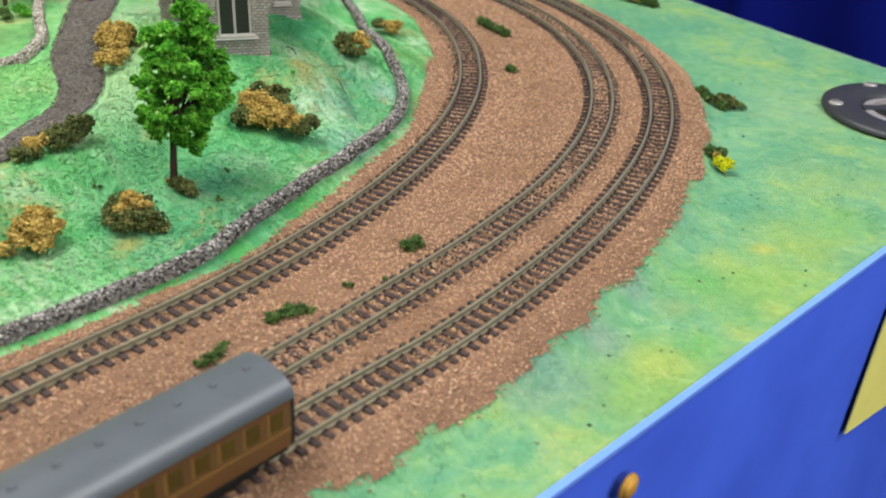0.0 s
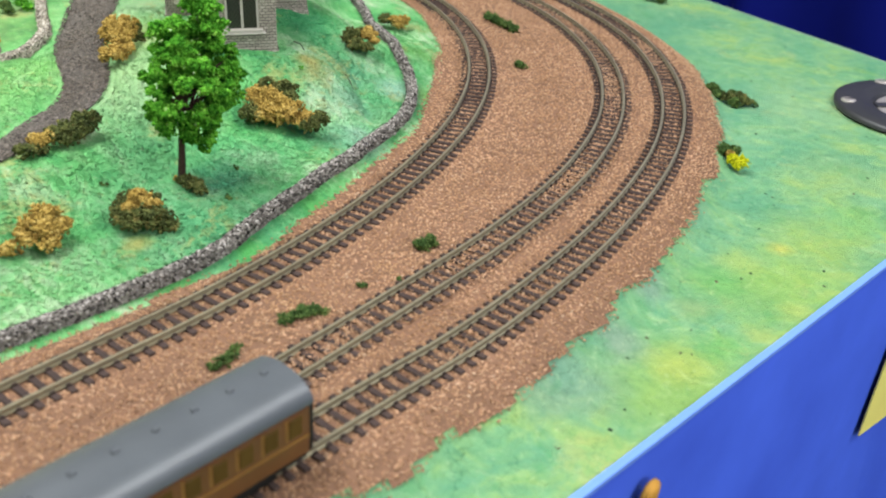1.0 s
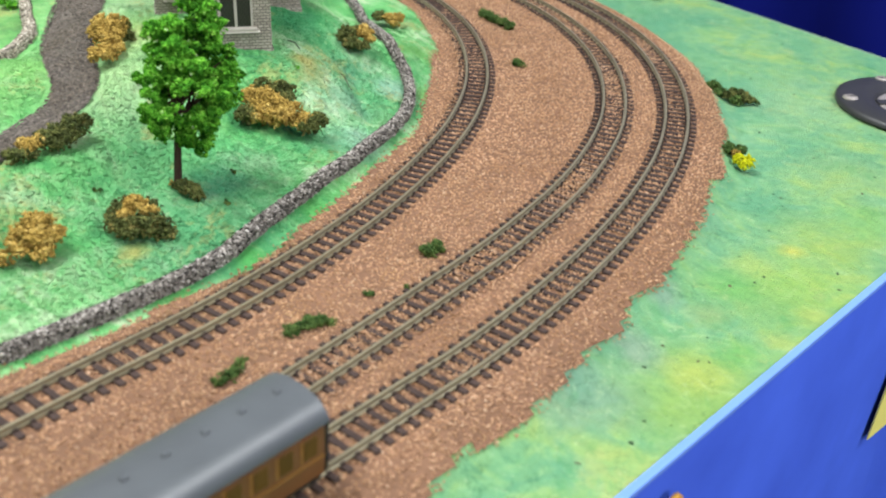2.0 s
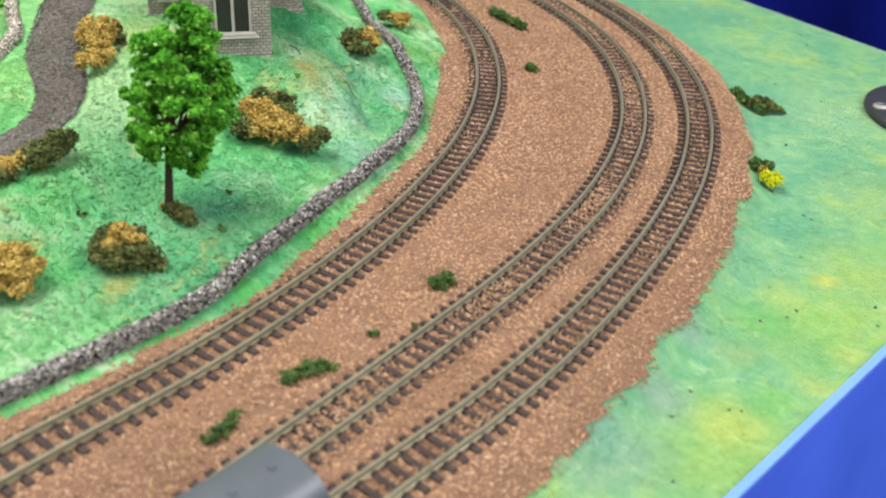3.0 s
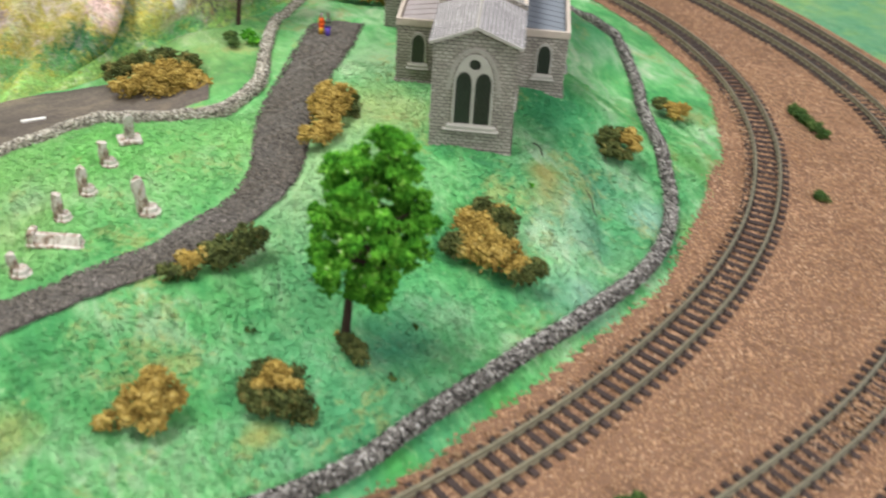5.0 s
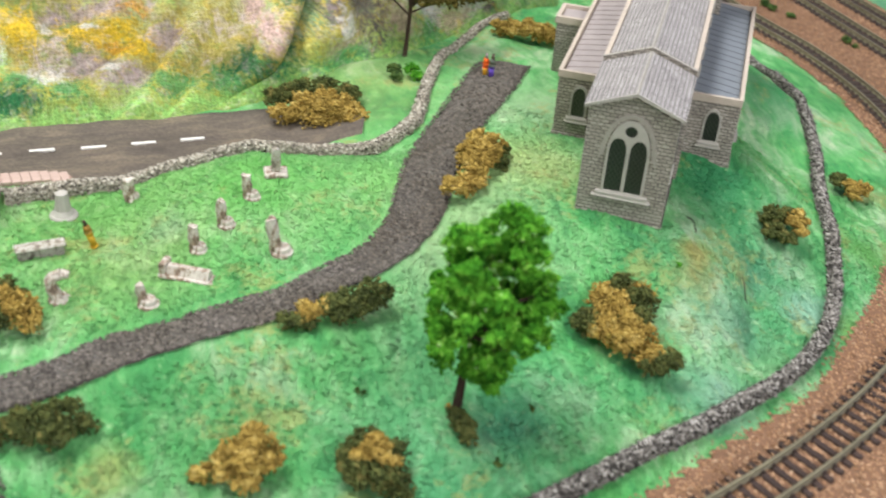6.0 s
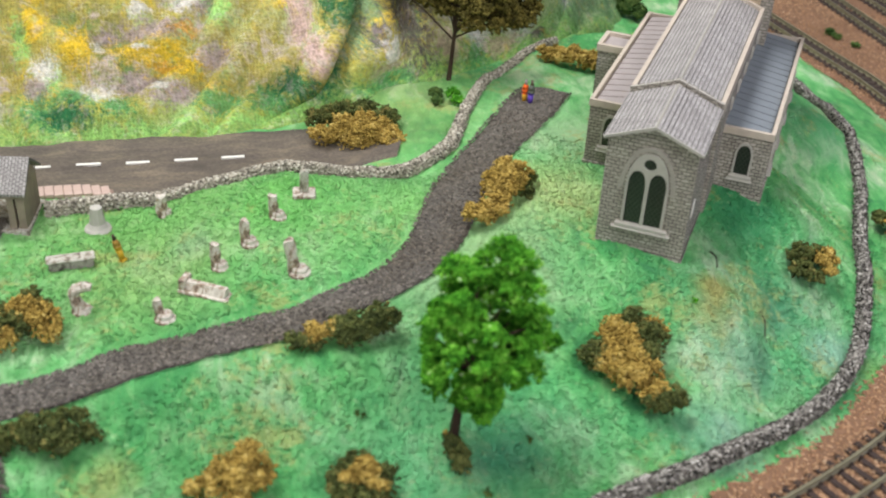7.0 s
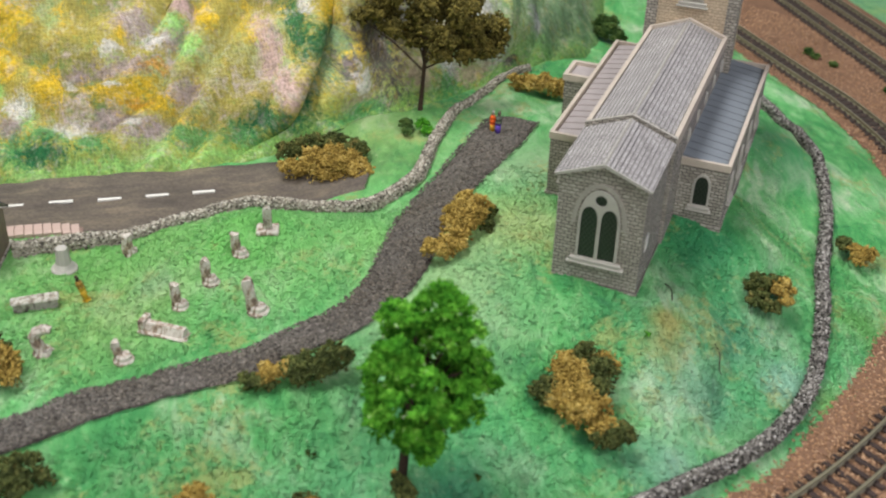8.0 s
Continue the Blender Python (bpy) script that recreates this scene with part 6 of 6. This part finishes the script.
def ledger(x, y, turn):
    t = thing("grave_slab", on_ground(x, y, turn, 0.0003), "low pale sloping grave slab on a plinth", "gravestone", "gravestones")
    part("plinth", slab(-0.0078, 0.0078, -0.0028, 0.0028, 0, 0.0012, soft=0.0003), GRAVE, t)
    part("ridge_slab", prism(bmesh.new(), [(-0.0020, 0.0012), (0.0020, 0.0012), (0.0008, 0.0036), (-0.0008, 0.0036)], "x", -0.0066, 0.0066), GRAVE, t)
    part("head_block", slab(-0.0076, -0.0056, -0.0024, 0.0024, 0.0011, 0.0046, soft=0.0003), GRAVE, t)
    return t


ledger(-0.1770, 0.3246, 18)


def banded_paint(name, h, stops):
    """Hand-painted toy: bands of colour one above another."""
    m, nt, b = material(name, 0.6, 0, 0.3)
    sep = nt.nodes.new("ShaderNodeSeparateXYZ")
    nt.links.new(spot_coords(nt, (1, 1, 1 / h)), sep.inputs[0])
    bands = ramp(nt, sep.outputs["Z"], stops)
    for ramp_node in (n for n in nt.nodes if n.type == "VALTORGB"):
        ramp_node.color_ramp.interpolation = "CONSTANT"
    wear = ramp(nt, noise_tex(nt, spot_coords(nt), 900, 3), [(0.35, (0.75, 0.75, 0.75, 1)), (0.6, (1.1, 1.1, 1.1, 1))])
    nt.links.new(blend(nt, 1.0, bands, wear, "MULTIPLY"), b.inputs["Base Color"])
    return m


def figurine(x, y, h, stops, label, turn=0, lean=0.0):
    """A painted toy figure kept to one plain shape."""
    bm = bmesh.new()
    for z0, z1, r0, r1 in ((0, 0.06, 0.20, 0.20), (0.06, 0.45, 0.13, 0.16), (0.45, 0.62, 0.16, 0.19), (0.62, 0.80, 0.19, 0.13), (0.80, 0.86, 0.07, 0.09), (0.86, 1.0, 0.10, 0.07)):
        tube(bm, (0, 0, z0 * h), (0, 0, z1 * h), r0 * h * 0.7, r1 * h * 0.7, 10)
    ob = part("figurine", bm, banded_paint("figurine_paint", h, stops), None, label, True)
    ob.matrix_world = on_ground(x, y, turn, 0.0002) @ pose(0, 0, 0, 0, lean, 0)
    return tagged(ob, category="figurine", group="toy figurines")


figurine(-0.1657, 0.4870, 0.0098, [(0.0, srgb(206, 150, 40)), (0.40, srgb(232, 96, 30)), (0.80, srgb(160, 150, 140))], "tiny toy figurine in an orange coat on the path")
figurine(-0.1629, 0.4868, 0.0104, [(0.0, srgb(92, 66, 160)), (0.52, srgb(92, 96, 84)), (0.80, srgb(110, 100, 84))], "tiny toy figurine with purple trousers on the path")
figurine(-0.2118, 0.3246, 0.0094, [(0.0, srgb(196, 156, 44)), (0.55, srgb(150, 116, 50)), (0.82, srgb(70, 58, 44))], "tiny leaning mustard toy figurine among the graves", 40, -14)


def lychgate():
    t = thing("lychgate", on_ground(-0.2605, 0.3165, 38, 0.001), "grey timber lychgate with a slate roof", "lychgate")
    for x in (-0.0105, 0.0105):
        part("side_wall", slab(x - 0.0012, x + 0.0012, -0.008, 0.008, 0, 0.0145), TIMBER, t)
    for x in (-0.0075, 0.0075):
        part("post", slab(x - 0.0010, x + 0.0010, -0.0080, -0.0060, 0, 0.0140), TIMBER, t)
    part("floor", slab(-0.0125, 0.0125, -0.010, 0.010, -0.001, 0.0012), GRAVEDARK, t)
    part("beam", slab(-0.0120, 0.0120, -0.0084, -0.0064, 0.0120, 0.0145), TIMBER, t)
    for s in (-1, 1):
        part("roof_slope", prism(bmesh.new(), [(0, 0.0215), (s * 0.0100, 0.0138), (s * 0.0100, 0.0147), (0, 0.0224)], "x", -0.0130, 0.0130), GATESLATE, t, "grey slate roof slope")
    for s in (-1, 1):
        part("gable", prism(bmesh.new(), [(-0.0080, 0.0142), (0.0080, 0.0142), (0, 0.0212)], "x", s * 0.0108 - 0.0008, s * 0.0108 + 0.0008), TIMBER, t)
    return t


lychgate()

# ---- road markings ----
road_len = np.r_[0, np.cumsum(np.linalg.norm(np.diff(ROAD, axis=0), axis=1))]
dash0 = float(np.interp(-0.276, ROAD[:, 0], road_len))
for i in range(-3, 4):
    s = dash0 + i * 0.0172
    x, y = np.interp(s, road_len, ROAD[:, 0]), np.interp(s, road_len, ROAD[:, 1])
    x2, y2 = np.interp(s + 0.004, road_len, ROAD[:, 0]), np.interp(s + 0.004, road_len, ROAD[:, 1])
    ob = part("road_marking", slab(-0.0042, 0.0042, -0.0007, 0.0007, -0.0004, 0.0003), ROADPAINT, None, "short white painted centre dash on the road")
    ob.matrix_world = pose(x, y, drop(x, y) + 0.0014, 0, 0, math.degrees(math.atan2(y2 - y, x2 - x)))
    tagged(ob, category="road marking", group="road markings")


# ---- fittings on the board ----
def socket_plate():
    t = thing("socket_plate", pose(0.2215, 0.4659, BOARD, 0, 0, 0), "round black plastic plate with steel screws and a recessed socket", "plate")
    bm = bmesh.new()
    rings = [(0.0381, 0.0), (0.0380, 0.0018), (0.0366, 0.0027), (0.0275, 0.0036), (0.0262, 0.0034), (0.0212, 0.0022), (0.0204, 0.0018), (0.0200, -0.0004), (0.0, -0.0004)]
    prev = None
    for r, z in rings:
        ring = [bm.verts.new((r * math.cos(a * math.pi / 32), r * math.sin(a * math.pi / 32), z + 0.001)) for a in range(64)] if r else [bm.verts.new((0, 0, z + 0.001))]
        if prev:
            for i in range(64):
                j = (i + 1) % 64
                bm.faces.new((prev[i], prev[j], ring[j], ring[i]) if len(ring) > 1 else (prev[i], prev[j], ring[0]))
        prev = ring
    part("plate", bm, BLACKPLASTIC, t, "", True)
    for k in (174, 99, 354, 279):
        a = math.radians(k)
        x, y = 0.0326 * math.cos(a), 0.0326 * math.sin(a)
        bm = bmesh.new()
        tube(bm, (x, y, 0.0030), (x, y, 0.0044), 0.0036, 0.0034, 20)
        tube(bm, (x, y, 0.0044), (x, y, 0.0050), 0.0034, 0.0024, 20)
        screw = part("screw", bm, ZINC, t, "bright round screw head")
        part("slot", slab(-0.0023 + x, 0.0023 + x, y - 0.0004, y + 0.0004, 0.0049, 0.0052), BLACKPLASTIC, screw)
    bm = bmesh.new()
    for r0, r1, z0, z1 in ((0.0192, 0.0188, 0.0007, 0.0022), (0.0188, 0.0150, 0.0022, 0.0024), (0.0150, 0.0146, 0.0024, 0.0008)):
        lower = [bm.verts.new((r0 * math.cos(i * math.pi / 24), r0 * math.sin(i * math.pi / 24), z0)) for i in range(48)]
        upper = [bm.verts.new((r1 * math.cos(i * math.pi / 24), r1 * math.sin(i * math.pi / 24), z1)) for i in range(48)]
        for i in range(48):
            j = (i + 1) % 48
            bm.faces.new((lower[i], lower[j], upper[j], upper[i]))
    bmesh.ops.remove_doubles(bm, verts=bm.verts, dist=1e-5)
    part("socket", bm, ZINC, t, "bright metal socket ring")
    bm = bmesh.new()
    tube(bm, (0, 0, 0.0006), (0, 0, 0.0030), 0.0085, 0.0080, 24)
    part("plug_core", bm, BLACKPLASTIC, t, "black plastic core of the socket")
    part("key", slab(-0.0192, -0.0070, 0.0006, 0.0060, 0.0010, 0.0030), BLACKPLASTIC, t)
    return t


socket_plate()
OUT = np.array((0.7071, -0.7071))


def card_tag():
    p = CORNER + ALONG * 0.1768
    bm = bmesh.new()
    bm.faces.new([bm.verts.new(v) for v in ((0, 0, 0), (0.0105, 0, 0.080), (0.080, 0, 0.050), (0.085, 0, -0.0145))])
    r = bmesh.ops.extrude_face_region(bm, geom=list(bm.faces))
    bmesh.ops.translate(bm, vec=(0, -0.0006, 0), verts=[g for g in r["geom"] if isinstance(g, bmesh.types.BMVert)])
    bmesh.ops.recalc_face_normals(bm, faces=bm.faces)
    ob = part("card_star", bm, YELLOWCARD, None, "pale yellow card shape pinned on the blue drape")
    ob.matrix_world = pose(p[0] + OUT[0] * 0.0020, p[1] + OUT[1] * 0.0020, -0.0973, 0, 0, 45)
    return tagged(ob, category="card")


card_tag()


def drape_pin():
    p = CORNER + ALONG * 0.3487
    t = thing("drawing_pin", pose(p[0] + OUT[0] * 0.004, p[1] + OUT[1] * 0.004, -0.0217, 90, 0, 45), "brass drawing pin holding the blue drape", "pin")
    bm = bmesh.new()
    tube(bm, (0, 0, 0.0), (0, 0, 0.0012), 0.0042, 0.0040, 20)
    tube(bm, (0, 0, 0.0012), (0, 0, 0.0022), 0.0040, 0.0016, 20)
    part("head", bm, BRASS, t, "", True)
    part("point", tube(bmesh.new(), (0, 0, -0.004), (0, 0, 0.0002), 0.0004, 0.0006, 8), STEEL, t)
    return t


drape_pin()


# ---- coaches ----
def coach(front, rear, label):
    """A bogie coach whose ends stand over two places of the outer track."""
    d = np.array(rear) - np.array(front)
    length = float(np.linalg.norm(d))
    c = (np.array(front) + np.array(rear)) / 2
    t = thing("railway_coach", pose(c[0], c[1], 0.0031, 0, 0, math.degrees(math.atan2(d[1], d[0]))), label, "coach", "railway coaches")
    h, w = length / 2, 0.0094
    prof = [(-w, 0.0045), (-w * 1.02, 0.009), (-w, 0.0165), (-w * 0.97, 0.0178)]
    body = prof + [(-u, z) for u, z in prof[::-1]]
    part("body", prism(bmesh.new(), body, "x", -h + 0.001, h - 0.001), TEAK, t, "teak brown coach side")
    arc = [(w * 1.04 * math.cos(a * math.pi / 30), 0.0176 + 0.0052 * math.sin(a * math.pi / 30)) for a in range(31)]
    part("roof", prism(bmesh.new(), arc, "x", -h, h), ROOFGREY, t, "smooth mid grey roof")
    part("solebar", slab(-h + 0.0015, h - 0.0015, -0.0090, 0.0090, 0.0030, 0.0052), FRAMEBLACK, t, "black solebar")
    for x in (-0.022, -0.004, 0.016):
        part("battery_box", slab(x - 0.006, x + 0.006, -0.0084, 0.0084, 0.0004, 0.0032, soft=0.0003), FRAMEBLACK, t)
    for i in range(14):
        x = -h + length * (i + 0.6) / 14.2
        part("roof_vent", slab(x - 0.0008, x + 0.0008, -0.0006, 0.0006, 0.0224, 0.0234, soft=0.0002), ROOFGREY, t)
    for s in (-1, 1):
        for i in range(19):
            x = -h + length * (i + 0.75) / 19.5
            wd = part("window", slab(x - 0.0019, x + 0.0019, s * w - 0.0003, s * w + 0.0003, 0.0108, 0.0158, soft=0.0002), SMOKE, t, "dark coach window")
            part("window_lining", slab(x - 0.0028, x - 0.0021, s * w - 0.0002, s * w + 0.0004, 0.0106, 0.0160), CREAM, wd, "cream window lining")
        part("waist_line", slab(-h + 0.0012, h - 0.0012, s * w * 1.02 - 0.0002, s * w * 1.02 + 0.0003, 0.0092, 0.0098), CREAM, t, "cream waist line")
    part("underframe", slab(-h + 0.002, h - 0.002, -0.0075, 0.0075, 0.0028, 0.0046), FRAMEBLACK, t)
    for s in (-1, 1):
        part("end_wall", prism(bmesh.new(), [(u * 0.99, z) for u, z in body] , "x", *sorted((s * (h - 0.0012), s * (h + 0.0002)))), FRAMEBLACK, t, "black coach end")
        part("gangway", slab(s * (h + 0.0008) - 0.0016, s * (h + 0.0008) + 0.0016, -0.0034, 0.0034, 0.0045, 0.0195), FRAMEBLACK, t, "black gangway bellows")
        bg = part("bogie", slab(s * h * 0.70 - 0.0105, s * h * 0.70 + 0.0105, -0.0078, 0.0078, 0.0004, 0.0030), FRAMEBLACK, t)
        for k in (-0.0065, 0.0065):
            for g in (-1, 1):
                x = s * h * 0.70 + k
                part("wheel", tube(bmesh.new(), (x, g * 0.0040, 0.0022), (x, g * 0.0052, 0.0022), 0.0022, 0.0022, 16), STEEL, bg)
    return t


def along_track(line, s):
    length = np.r_[0, np.cumsum(np.linalg.norm(np.diff(line, axis=0), axis=1))]
    return np.array((np.interp(s, length, line[:, 0]), np.interp(s, length, line[:, 1])))


l3 = np.r_[0, np.cumsum(np.linalg.norm(np.diff(TRACK_3, axis=0), axis=1))]
tail_s = float(l3[np.argmin(np.hypot(TRACK_3[:, 0] + 0.0425, TRACK_3[:, 1] - 0.197))])
coach(along_track(TRACK_3, tail_s - 0.130), along_track(TRACK_3, tail_s), "teak brown railway coach with a grey roof on the outer track")
